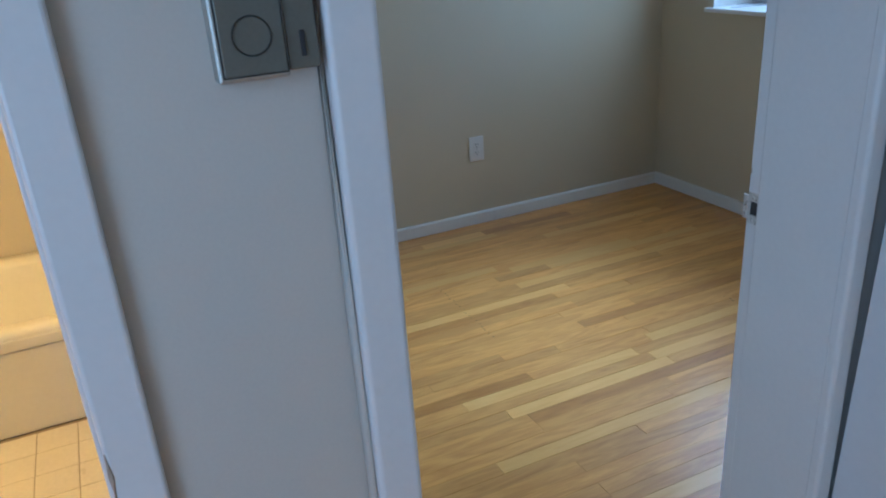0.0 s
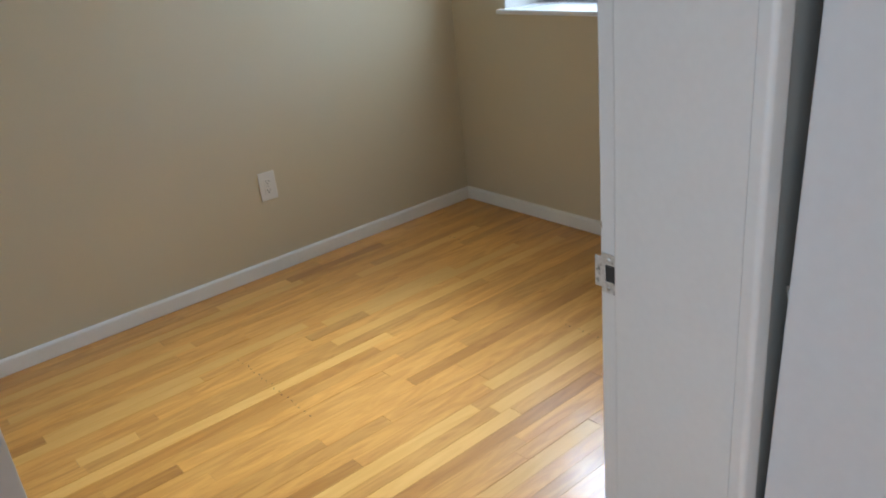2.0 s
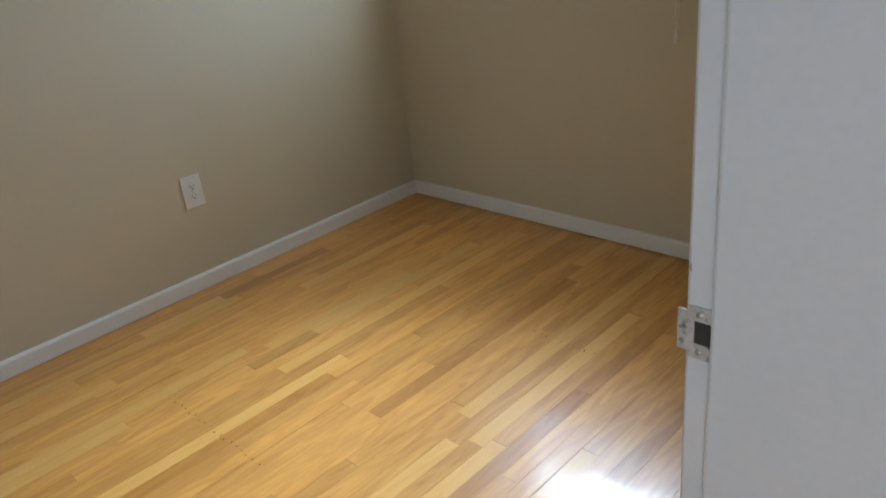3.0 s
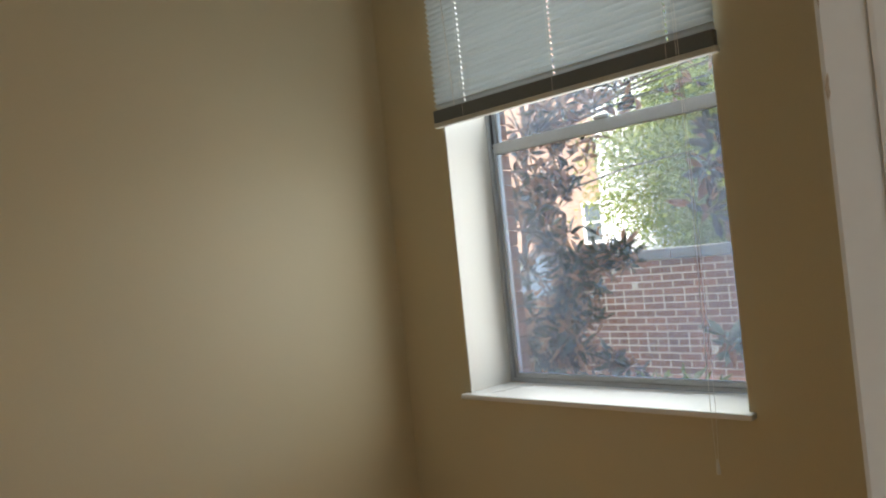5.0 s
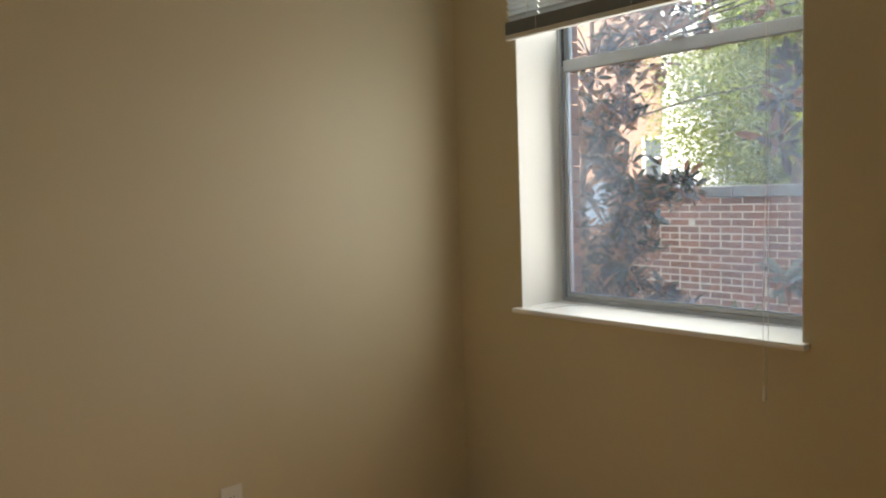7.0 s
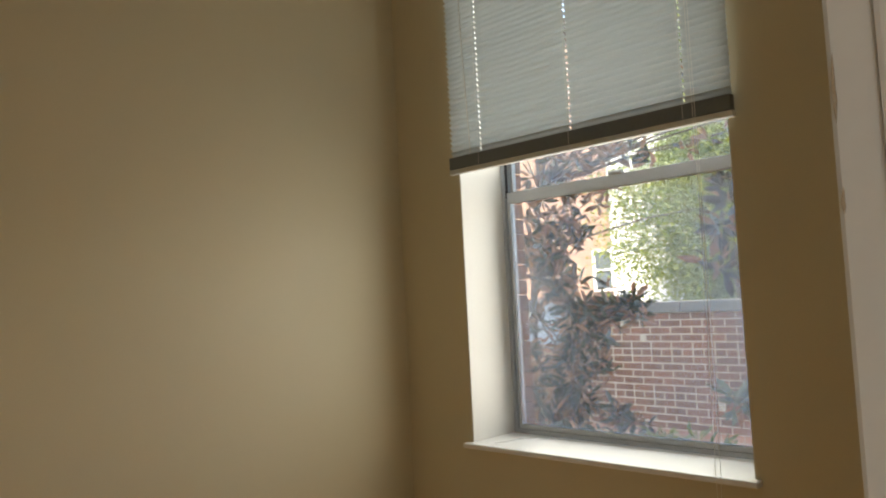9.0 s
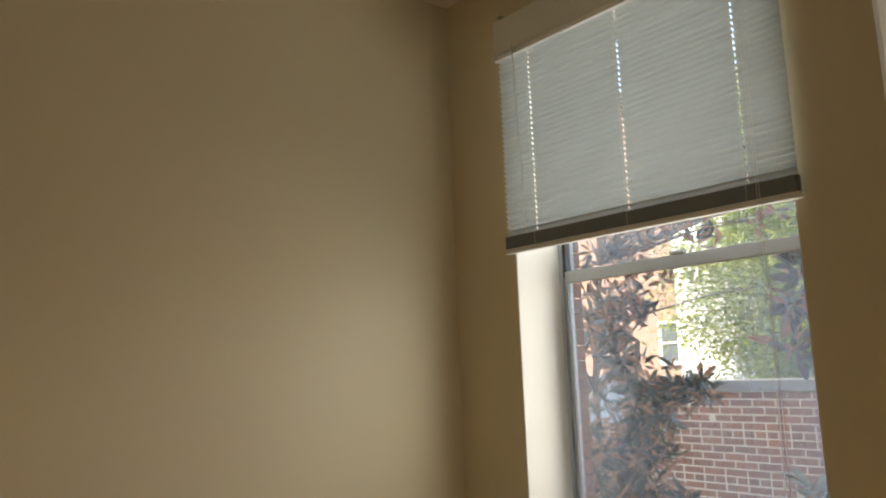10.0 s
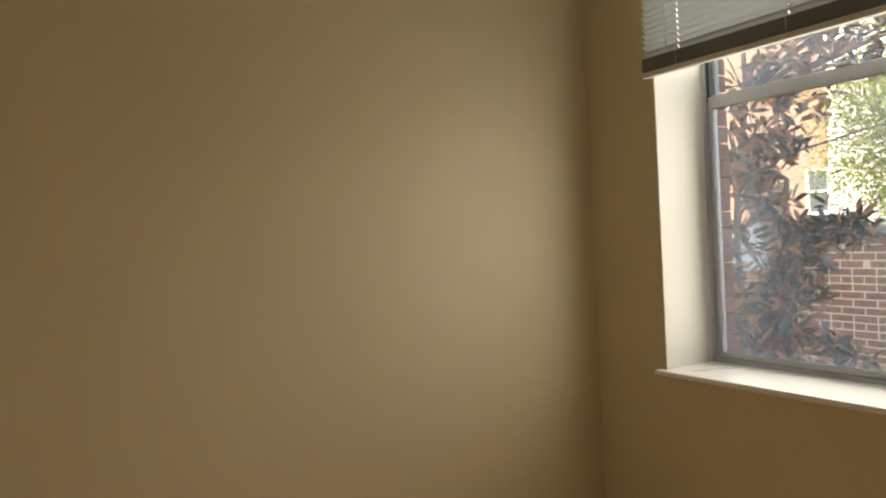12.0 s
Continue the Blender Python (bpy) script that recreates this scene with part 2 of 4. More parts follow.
def coursed(m, mortar):
    """Brick courses on a far wall that faces west: mortar lines over the wall's own colour."""
    N, L = m.node_tree.nodes, m.node_tree.links
    b = N["Principled BSDF"]
    tone = b.inputs["Base Color"].links[0].from_socket
    geo, split, join = N.new("ShaderNodeNewGeometry"), N.new("ShaderNodeSeparateXYZ"), N.new("ShaderNodeCombineXYZ")
    L.new(geo.outputs["Position"], split.inputs[0])
    L.new(split.outputs["Y"], join.inputs["X"])
    L.new(split.outputs["Z"], join.inputs["Y"])
    tex = N.new("ShaderNodeTexBrick")
    for key, value in (("Scale", 1.0), ("Mortar Size", 0.006), ("Brick Width", 0.215), ("Row Height", 0.072)):
        tex.inputs[key].default_value = value
    L.new(join.outputs[0], tex.inputs["Vector"])
    mix = N.new("ShaderNodeMix")
    mix.data_type = "RGBA"
    L.new(tex.outputs["Fac"], mix.inputs["Factor"])
    L.new(tone, mix.inputs["A"])
    mix.inputs["B"].default_value = (*mortar, 1)
    L.new(mix.outputs["Result"], b.inputs["Base Color"])


coursed(FARBRICK, (0.45, 0.36, 0.29))
ROOFING = material("dark_shingle", (0.09, 0.085, 0.08), 0.9, vary=0.2, scale=6, fine=50, bump=0.4)
CABINET = material("pale_blue_grey_metal", (0.40, 0.46, 0.50), 0.45, vary=0.06, scale=5, fine=80, bump=0.1)
TUB = material("tub_enamel", (0.80, 0.79, 0.75), 0.38, vary=0.03, scale=4, fine=60, bump=0.03)
TILE = material("cream_floor_tile", (0.74, 0.70, 0.60), 0.3, vary=0.08, scale=6, fine=80, bump=0.05)
GROUT = material("tan_grout", (0.32, 0.27, 0.20), 0.9, vary=0.1, scale=30, fine=200, bump=0.2)
BATH_WALL = material("bathroom_wall_paint", (0.68, 0.64, 0.55), 0.45, vary=0.04, scale=3, fine=120, bump=0.08)
OAK = oak("oak_strip", (0.74, 0.375, 0.08), (0.54, 0.235, 0.040), 0.13)
OAK_PALE = oak("pale_oak_strip", (0.82, 0.47, 0.12), (0.74, 0.39, 0.085), 0.06)
OAK_DARK = oak("dark_oak_strip", (0.58, 0.27, 0.05), (0.42, 0.175, 0.03), 0.10)
SUBFLOOR = material("dark_subfloor", (0.07, 0.04, 0.02), 0.9, vary=0.2, bump=0.2)


def glass():
    m = bpy.data.materials.new("window_glass")
    m.use_nodes = True
    N, L = m.node_tree.nodes, m.node_tree.links
    N.remove(N["Principled BSDF"])
    clear, shine, film = N.new("ShaderNodeBsdfTransparent"), N.new("ShaderNodeBsdfGlossy"), N.new("ShaderNodeBsdfTranslucent")
    shine.inputs["Roughness"].default_value = 0.02
    # dust film, strengthened and tinted blue so it also imitates glare haze
    film.inputs["Color"].default_value = (0.80, 0.84, 0.90, 1)
    fr = N.new("ShaderNodeFresnel")
    fr.inputs["IOR"].default_value = 1.45
    geo = N.new("ShaderNodeNewGeometry")
    dust_haze = N.new("ShaderNodeTexNoise")
    dust_haze.inputs["Scale"].default_value, dust_haze.inputs["Detail"].default_value = 2.2, 5
    L.new(geo.outputs["Position"], dust_haze.inputs["Vector"])
    dr = N.new("ShaderNodeMapRange")
    dr.inputs["From Min"].default_value, dr.inputs["From Max"].default_value = 0.35, 0.75
    dr.inputs["To Min"].default_value, dr.inputs["To Max"].default_value = 0.04, 0.23
    L.new(dust_haze.outputs["Fac"], dr.inputs["Value"])
    hazed, mix = N.new("ShaderNodeMixShader"), N.new("ShaderNodeMixShader")
    L.new(dr.outputs["Result"], hazed.inputs["Fac"])
    L.new(clear.outputs["BSDF"], hazed.inputs[1])
    L.new(film.outputs["BSDF"], hazed.inputs[2])
    L.new(fr.outputs["Fac"], mix.inputs["Fac"])
    L.new(hazed.outputs["Shader"], mix.inputs[1])
    L.new(shine.outputs["BSDF"], mix.inputs[2])
    L.new(mix.outputs["Shader"], N["Material Output"].inputs["Surface"])
    return m


GLASS = glass()


# ---- mesh helpers ----
def add_box(bm, x0, x1, y0, y1, z0, z1):
    vs = [bm.verts.new((x, y, z)) for z in (z0, z1) for y in (y0, y1) for x in (x0, x1)]
    for f in ((0, 2, 3, 1), (4, 5, 7, 6), (0, 1, 5, 4), (2, 6, 7, 3), (0, 4, 6, 2), (1, 3, 7, 5)):
        bm.faces.new([vs[i] for i in f])
    return vs


def box(x0, x1, y0, y1, z0, z1, bevel=0.0, segs=2):
    bm = bmesh.new()
    add_box(bm, min(x0, x1), max(x0, x1), min(y0, y1), max(y0, y1), min(z0, z1), max(z0, z1))
    if bevel:
        bmesh.ops.bevel(bm, geom=list(bm.edges), offset=bevel, segments=segs, profile=0.5, affect="EDGES")
    return bm


def boxes(*dims):
    bm = bmesh.new()
    for d in dims:
        add_box(bm, *d)
    return bm


def mesh_of(name, bm, mat):
    me = bpy.data.meshes.new(name)
    bmesh.ops.recalc_face_normals(bm, faces=list(bm.faces))
    bm.to_mesh(me)
    bm.free()
    for m in mat if isinstance(mat, (list, tuple)) else (mat,):
        me.materials.append(m)
    return me


def part(name, bm, mat, parent=None, label=""):
    ob = new(name, mesh_of(name, bm, mat))
    ob.parent = parent
    if label:
        tagged(ob, label)
    return ob


def structure(name, bm, mat, label, category):
    return tagged(part(name, bm, mat), label, category, "", "structure")


def empty(name, label, category, group="", kind=""):
    ob = new(name)
    ob.empty_display_size = 0.1
    return tagged(ob, label, category, group, kind)


def tube(points, radii, sides=8):
    """A tapered round tube through points."""
    bm = bmesh.new()
    rings = []
    for i, p in enumerate(points):
        p = Vector(p)
        a, b = Vector(points[max(0, i - 1)]), Vector(points[min(len(points) - 1, i + 1)])
        q = (b - a).to_track_quat("Z", "Y")
        r = radii[i] if isinstance(radii, (list, tuple)) else radii
        rings.append([bm.verts.new(p + q @ Vector((r * math.cos(2 * math.pi * k / sides), r * math.sin(2 * math.pi * k / sides), 0))) for k in range(sides)])
    for r0, r1 in zip(rings, rings[1:]):
        for k in range(sides):
            bm.faces.new((r0[k], r0[(k + 1) % sides], r1[(k + 1) % sides], r1[k]))
    bm.faces.new(rings[0][::-1])
    bm.faces.new(rings[-1])
    for f in bm.faces:
        f.smooth = True
    return bm


def sweep(profile, start, end, up=(0, 0, 1)):
    """A moulding: profile points (out, up) run from start to end; out is to the left of the way."""
    bm = bmesh.new()
    a, b, u = Vector(start), Vector(end), Vector(up)
    out = u.cross((b - a).normalized())
    rings = [[bm.verts.new(p + out * o + u * h) for o, h in profile] for p in (a, b)]
    n = len(profile)
    for k in range(n):
        bm.faces.new((rings[0][k], rings[0][(k + 1) % n], rings[1][(k + 1) % n], rings[1][k]))
    bm.faces.new(rings[0][::-1])
    bm.faces.new(rings[1])
    return bm


# ---- plan ----
CEIL_Z = 3.26
X_WEST = -2.70                  # bedroom's west wall face
Y_ROOM, Y_HALL = -2.331, -2.536  # the two faces of the wall with the bedroom doorway
DOOR_L, DOOR_R, HEAD = -2.541, -1.772, 2.06
BATH_R, BATH_L = -2.880, -3.60
WIN_N, WIN_S, WIN_SILL, WIN_TOP = -0.363, -1.498, 0.975, 2.98
X_GLASS, X_OUT = 0.265, 0.45
HALL_E, HALL_S, HALL_W = -1.712, -4.70, -4.20

structure("wall_north", boxes((X_WEST - 0.12, 0.45, 0.0, 0.30, -0.2, 7.48)), PAINT, "plain greige painted plaster wall with one outlet", "wall")
structure("wall_east", boxes((0.0, 0.30, WIN_N, 0.0, -0.2, 7.48), (0.0, 0.30, -5.2, WIN_S, -0.2, 7.48), (0.0, 0.30, WIN_S, WIN_N, -0.2, WIN_SILL - 0.0145), (0.0, 0.30, WIN_S, WIN_N, WIN_TOP, 7.48)),
          PAINT, "greige painted wall around a deep window opening", "wall")
structure("wall_south", boxes((DOOR_R + 0.02, -0.0005, Y_HALL, Y_ROOM, 0, CEIL_Z), (X_WEST, DOOR_L - 0.02, Y_HALL, Y_ROOM, 0, CEIL_Z), (DOOR_L - 0.02, DOOR_R + 0.02, Y_HALL, Y_ROOM, HEAD + 0.02, CEIL_Z),
                              (BATH_R + 0.02, X_WEST, Y_HALL, Y_ROOM, 0, CEIL_Z), (BATH_L - 0.02, BATH_R + 0.02, Y_HALL, Y_ROOM, HEAD + 0.02, CEIL_Z), (HALL_W, BATH_L - 0.02, Y_HALL, Y_ROOM, 0, CEIL_Z)),
          HALL_PAINT, "off-white painted wall between hall and rooms", "wall")
structure("wall_west", boxes((X_WEST - 0.12, X_WEST, Y_ROOM, -0.0005, 0, CEIL_Z)), HALL_PAINT, "off-white painted partition wall", "wall")
structure("wall_hall_east", boxes((HALL_E, HALL_E + 0.10, HALL_S, -3.28, 0, CEIL_Z), (HALL_E, HALL_E + 0.10, -3.28, Y_HALL - 0.0005, 2.06, CEIL_Z)), HALL_PAINT, "off-white hall wall beside a closet", "wall")
structure("wall_hall_south", boxes((HALL_W, HALL_E + 0.10, HALL_S - 0.12, HALL_S, 0, CEIL_Z)), HALL_PAINT, "off-white hall wall", "wall")
# unseen end wall; its opening is added to hold the hall's lamp
structure("wall_hall_west", boxes((HALL_W - 0.12, HALL_W, -3.2, 0.0, 0, CEIL_Z), (HALL_W - 0.12, HALL_W, HALL_S - 0.12, -4.66, 0, CEIL_Z), (HALL_W - 0.12, HALL_W, -4.66, -3.2, 2.45, CEIL_Z)), HALL_PAINT, "off-white hall end wall with a wide opening", "wall")
# shut, unlit closet: its darkness is put into the wall colour
structure("wall_closet", boxes((-0.95, -0.85, -3.5, Y_HALL - 0.0005, 0, CEIL_Z), (HALL_E + 0.10, -0.95, -3.5, -3.40, 0, CEIL_Z)), material("closet_shade_paint", (0.12, 0.14, 0.14), 0.7), "closet lining, coloured dark as if unlit", "wall")
structure("ceiling", boxes((HALL_W - 0.12, 0.0, HALL_S - 0.12, 0.0, CEIL_Z, CEIL_Z + 0.2)), CEIL, "plain painted ceiling", "ceiling")

# baseboards: low, with an eased top edge
BASE = [(0, 0), (0.014, 0), (0.014, 0.054), (0.011, 0.060), (0.004, 0.063), (0, 0.063)]
for a, b, lab in (((0, 0, 0.002), (X_WEST, 0, 0.002), "white painted baseboard below the outlet wall"), ((0, Y_ROOM, 0.007), (0, -0.015, 0.005), "white painted baseboard below the window"),
                  ((X_WEST, -0.015, 0.002), (X_WEST, Y_ROOM, 0.002), "white painted baseboard on the partition")):
    structure("baseboard", sweep(BASE, a, b), BASE_PAINT, lab, "baseboard")

# ---- bedroom doorway: rabbeted white frame ----
door_1 = empty("door_1", "white painted door frame standing open, without its leaf", "door frame", "", "structure")
Y_CAS = Y_HALL - 0.020


def jamb(x, inward, parent):
    """Rabbeted jamb: the room side is cut back for the door leaf."""
    back = x - inward * 0.020
    deep = x - inward * 0.006
    bm = bmesh.new()
    pts = [(back, Y_ROOM + 0.001), (deep + inward * 0.004, Y_ROOM + 0.001), (deep + inward * 0.006, Y_ROOM - 0.002), (deep + inward * 0.006, Y_ROOM - 0.026), (x + inward * 0.005, Y_ROOM - 0.027), (x + inward * 0.006, Y_ROOM - 0.030),
           (x + inward * 0.006, Y_HALL), (back, Y_HALL)]
    low, high = [bm.verts.new((px, py, 0.001)) for px, py in pts], [bm.verts.new((px, py, HEAD)) for px, py in pts]
    n = len(pts)
    for k in range(n):
        bm.faces.new((low[k], low[(k + 1) % n], high[(k + 1) % n], high[k]))
    bm.faces.new(low[::-1])
    bm.faces.new(high)
    return part("jamb", bm, TRIM, parent)


jamb_r = jamb(DOOR_R, -1, door_1)
jamb_l = jamb(DOOR_L, 1, door_1)
part("head_jamb", box(DOOR_L - 0.02, DOOR_R + 0.02, Y_HALL, Y_ROOM + 0.001, HEAD + 0.0005, HEAD + 0.02, 0.001), TRIM, door_1)


def casing(x0, x1, parent):
    """Flat casing, square at the wall, with rounded front edges."""
    r, bm = 0.008, bmesh.new()
    pts = [(x0, Y_HALL - 0.0004), (x1, Y_HALL - 0.0004)]
    for cx, a0 in ((x1 - r, 0), (x0 + r, -90)):
        pts += [(cx + r * math.cos(radians(a0 - 15 * k)), Y_CAS + r + r * math.sin(radians(a0 - 15 * k))) for k in range(7)]
    low, high = [bm.verts.new((px, py, 0.001)) for px, py in pts], [bm.verts.new((px, py, HEAD + 0.05)) for px, py in pts]
    n = len(pts)
    for k in range(n):
        bm.faces.new((low[k], low[(k + 1) % n], high[(k + 1) % n], high[k]))
    bm.faces.new(low[::-1])
    bm.faces.new(high)
    part("casing", bm, TRIM, parent)


casing(DOOR_L - 0.047, DOOR_L + 0.009, door_1)
part("door_stop", box(DOOR_L + 0.0065, -2.484, Y_ROOM - 0.030, Y_ROOM - 0.001, 0.001, HEAD, 0.0015), TRIM, door_1, "off-white painted door stop with a worn edge")
part("casing_bead", tube([(DOOR_L - 0.052, Y_HALL - 0.005, 0.0), (DOOR_L - 0.0525, Y_HALL - 0.004, 1.0), (DOOR_L - 0.052, Y_HALL - 0.005, HEAD)], 0.0055), HALL_PAINT, door_1)
casing(DOOR_R - 0.0055, DOOR_R + 0.035, door_1)
part("head_casing", box(DOOR_L - 0.058, DOOR_R + 0.04, Y_CAS - 0.001, Y_HALL - 0.0005, HEAD + 0.0505, HEAD + 0.11, 0.003), TRIM, door_1)
# strike plate with its curved lip and latch hole
XR = DOOR_R - 0.0005
bm = boxes((XR - 0.0015, XR, Y_ROOM - 0.026, Y_ROOM - 0.002, 0.872, 0.889), (XR - 0.0015, XR, Y_ROOM - 0.026, Y_ROOM - 0.002, 0.914, 0.930), (XR - 0.0015, XR, Y_ROOM - 0.0085, Y_ROOM - 0.002, 0.889, 0.914))
add_box(bm, XR - 0.0015, XR + 0.001, Y_ROOM - 0.002, Y_ROOM + 0.009, 0.879, 0.924)
bmesh.ops.bevel(bm, geom=list(bm.edges), offset=0.0005, segments=1, affect="EDGES")
plate = part("strike_plate", bm, STEEL, door_1, "worn steel strike plate with paint smears")
part("latch_hole", boxes((XR - 0.0008, XR - 0.0002, Y_ROOM - 0.0262, Y_ROOM - 0.0085, 0.889, 0.914)), DARK, plate)
for z in (0.880, 0.922):
    part("screw", tube([(XR - 0.0026, Y_ROOM - 0.014, z), (XR - 0.0012, Y_ROOM - 0.014, z)], 0.0035, 10), STEEL, plate)
# chipped paint on the room edge of the jamb
for z, h in ((1.735, 0.012), (1.665, 0.035), (1.600, 0.014), (0.97, 0.010)):
    bm = bmesh.new()
    ring = [(0.0012 * math.cos(a) * (1 + 0.4 * math.sin(3 * a + z * 9)), h / 2 * math.sin(a) * (1 + 0.3 * math.cos(2 * a + z * 5))) for a in [k * math.pi / 5 for k in range(10)]]
    lo = [bm.verts.new((DOOR_R - 0.0003, Y_ROOM - 0.0022 + a, z + b)) for a, b in ring]
    hi = [bm.verts.new((DOOR_R - 0.0012, Y_ROOM - 0.0022 + 0.8 * a, z + 0.8 * b)) for a, b in ring]
    for k in range(10):
        bm.faces.new((lo[k], lo[(k + 1) % 10], hi[(k + 1) % 10], hi[k]))
    bm.faces.new(hi)
    part("paint_chip", bm, CHIPPED, door_1, "dark chip in the white paint")

# ---- bathroom doorway ----
door_2 = empty("door_2", "white painted bathroom door frame", "door frame", "", "structure")
part("jamb", box(BATH_R, BATH_R + 0.02, Y_HALL, Y_ROOM, 0.001, HEAD, 0.002), TRIM, door_2)
part("jamb", box(BATH_L - 0.02, BATH_L, Y_HALL, Y_ROOM, 0.001, HEAD, 0.002), TRIM, door_2)
part("casing", box(BATH_R + 0.006, BATH_R + 0.058, Y_CAS, Y_HALL - 0.0005, 0.001, HEAD + 0.05, 0.005, 3), TRIM, door_2)
part("casing", box(BATH_L - 0.066, BATH_L - 0.005, Y_CAS, Y_HALL - 0.0005, 0.001, HEAD + 0.05, 0.005, 3), TRIM, door_2)
part("paint_chip", tube([(BATH_R + 0.0075, Y_CAS + 0.001, 0.872), (BATH_R + 0.0085, Y_CAS + 0.0005, 0.90), (BATH_R + 0.0075, Y_CAS + 0.001, 0.928)], [0.0008, 0.0032, 0.0008], 7), CHIPPED, door_2, "dark chip in the white paint")
part("head_casing", box(BATH_L - 0.066, BATH_R + 0.066, Y_CAS, Y_HALL - 0.0005, HEAD + 0.0505, HEAD + 0.11, 0.004), TRIM, door_2)
part("head_jamb", box(BATH_L - 0.02, BATH_R + 0.02, Y_HALL, Y_ROOM, HEAD + 0.0005, HEAD + 0.02, 0.001), TRIM, door_2)

# ---- closet door, sagging a little so that a dark gap shows ----
closet_door = empty("closet_door", "white flush closet door hanging slightly ajar in the hall", "door")
bm = box(0, 0.035, -0.66, 0, 0.0, 2.03, 0.002)
leaf = part("door_leaf", bm, DOOR_WHITE, closet_door)
closet_door.matrix_world = pose(-1.738, -2.549, 0.018, 1.45, 0, 0)
part("knob", tube([(-0.001, -0.60, 0.93), (-0.03, -0.60, 0.93), (-0.035, -0.60, 0.93), (-0.055, -0.60, 0.93), (-0.062, -0.60, 0.93)], [0.012, 0.012, 0.024, 0.026, 0.014], 14), STEEL, closet_door, "steel door knob")
wire = [(-1.665 + 0.004 * math.sin(k * 0.9), -2.537 - 0.009 * math.sin(k * 0.26), 0.90 - 0.02 * k) for k in range(16)]
tagged(part("wire", tube(wire, 0.0022, 6), CORD), "thin white wire hanging in the closet gap", "wire")

# ---- wall unit beside the bedroom door ----
unit = empty("wall_unit", "grey-green metal wall unit with round grille and slot", "wall unit")
UX0, UX1, UXM, UZ0, UZ1, UY = -2.696, -2.597, -2.628, 1.279, 1.480, Y_HALL
part("body", box(UX0, UXM, UY - 0.026, UY - 0.0005, UZ0, UZ1, 0.003), BOX_TRIM, unit)
part("side_body", box(UXM + 0.0005, UX1, UY - 0.022, UY - 0.0005, UZ0 + 0.005, UZ1, 0.002), BOX_GREY, unit)
part("front_panel", box(UX0 + 0.006, UXM - 0.003, UY - 0.0285, UY - 0.026, UZ0 + 0.006, 1.362, 0.001), BOX_GREY, unit)
part("upper_panel", box(UX0 + 0.006, UXM - 0.003, UY - 0.0285, UY - 0.026, 1.367, UZ1 - 0.006, 0.001), BOX_GREY, unit)
bm = bmesh.new()
R1, R2, CX, CZ = 0.0186, 0.0168, -2.6605, 1.320
rings = []
for r, y in ((R1, UY - 0.0285), (R1 - 0.0004, UY - 0.0297), (R2 + 0.0004, UY - 0.0297), (R2, UY - 0.0285)):
    rings.append([bm.verts.new((CX + r * math.cos(k * math.pi / 20), y, CZ + r * math.sin(k * math.pi / 20))) for k in range(40)])
for r0, r1 in zip(rings, rings[1:]):
    for k in range(40):
        bm.faces.new((r0[k], r0[(k + 1) % 40], r1[(k + 1) % 40], r1[k]))
part("round_rim", bm, material("dark_enamel", (0.035, 0.035, 0.03), 0.4), unit)
part("slot", box(-2.6150, -2.6100, UY - 0.0245, UY - 0.0222, 1.296, 1.320, 0.0008), DARK, unit, "black slot")
part("panel_gap", boxes((UX0 + 0.0045, UXM - 0.0015, UY - 0.0263, UY - 0.0260, UZ0 + 0.0045, UZ1 - 0.0045)), DARK, unit)

# ---- outlet on the north wall ----
outlet = empty("outlet", "white two-socket wall outlet above the baseboard", "outlet")
OX, OZ = -1.136, 0.395
part("cover_plate", box(OX - 0.040, OX + 0.040, -0.006, -0.0005, OZ - 0.0625, OZ + 0.0625, 0.0025, 3), PLASTIC, outlet)
for dz in (-0.0195, 0.0195):
    face = part("socket", box(OX - 0.017, OX + 0.017, -0.008, -0.006, OZ + dz - 0.0145, OZ + dz + 0.0145, 0.0009), PLASTIC, outlet)
    for dx, w, h, z in ((-0.0065, 0.0024, 0.009, 0.003), (0.0065, 0.0024, 0.007, 0.003), (0, 0.005, 0.005, -0.0075)):
        part("slot", boxes((OX + dx - w / 2, OX + dx + w / 2, -0.0083, -0.0081, OZ + dz + z - h / 2, OZ + dz + z + h / 2)), DARK, face)
part("screw", tube([(OX, -0.0072, OZ), (OX, -0.0055, OZ)], 0.003, 10), STEEL, outlet)

# ---- window ----
window_1 = empty("window_1", "grey metal double-hung window in a deep white reveal", "window", "", "structure")
part("window_sill", box(-0.034, X_GLASS - 0.012, WIN_S - 0.018, WIN_N + 0.026, WIN_SILL - 0.014, WIN_SILL + 0.006, 0.005, 3), SILL_WHITE, window_1, "white painted deep sill")
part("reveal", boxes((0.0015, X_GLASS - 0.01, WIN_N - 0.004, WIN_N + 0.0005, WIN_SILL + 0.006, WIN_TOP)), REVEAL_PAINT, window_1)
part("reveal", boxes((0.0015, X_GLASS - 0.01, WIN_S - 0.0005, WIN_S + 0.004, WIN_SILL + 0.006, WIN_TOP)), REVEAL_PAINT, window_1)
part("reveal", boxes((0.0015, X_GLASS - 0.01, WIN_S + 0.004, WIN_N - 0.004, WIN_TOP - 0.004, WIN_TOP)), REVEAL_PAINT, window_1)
YN, YS, ZB, ZT, ZM = WIN_N - 0.004, WIN_S + 0.004, WIN_SILL + 0.0065, WIN_TOP - 0.0045, 1.975
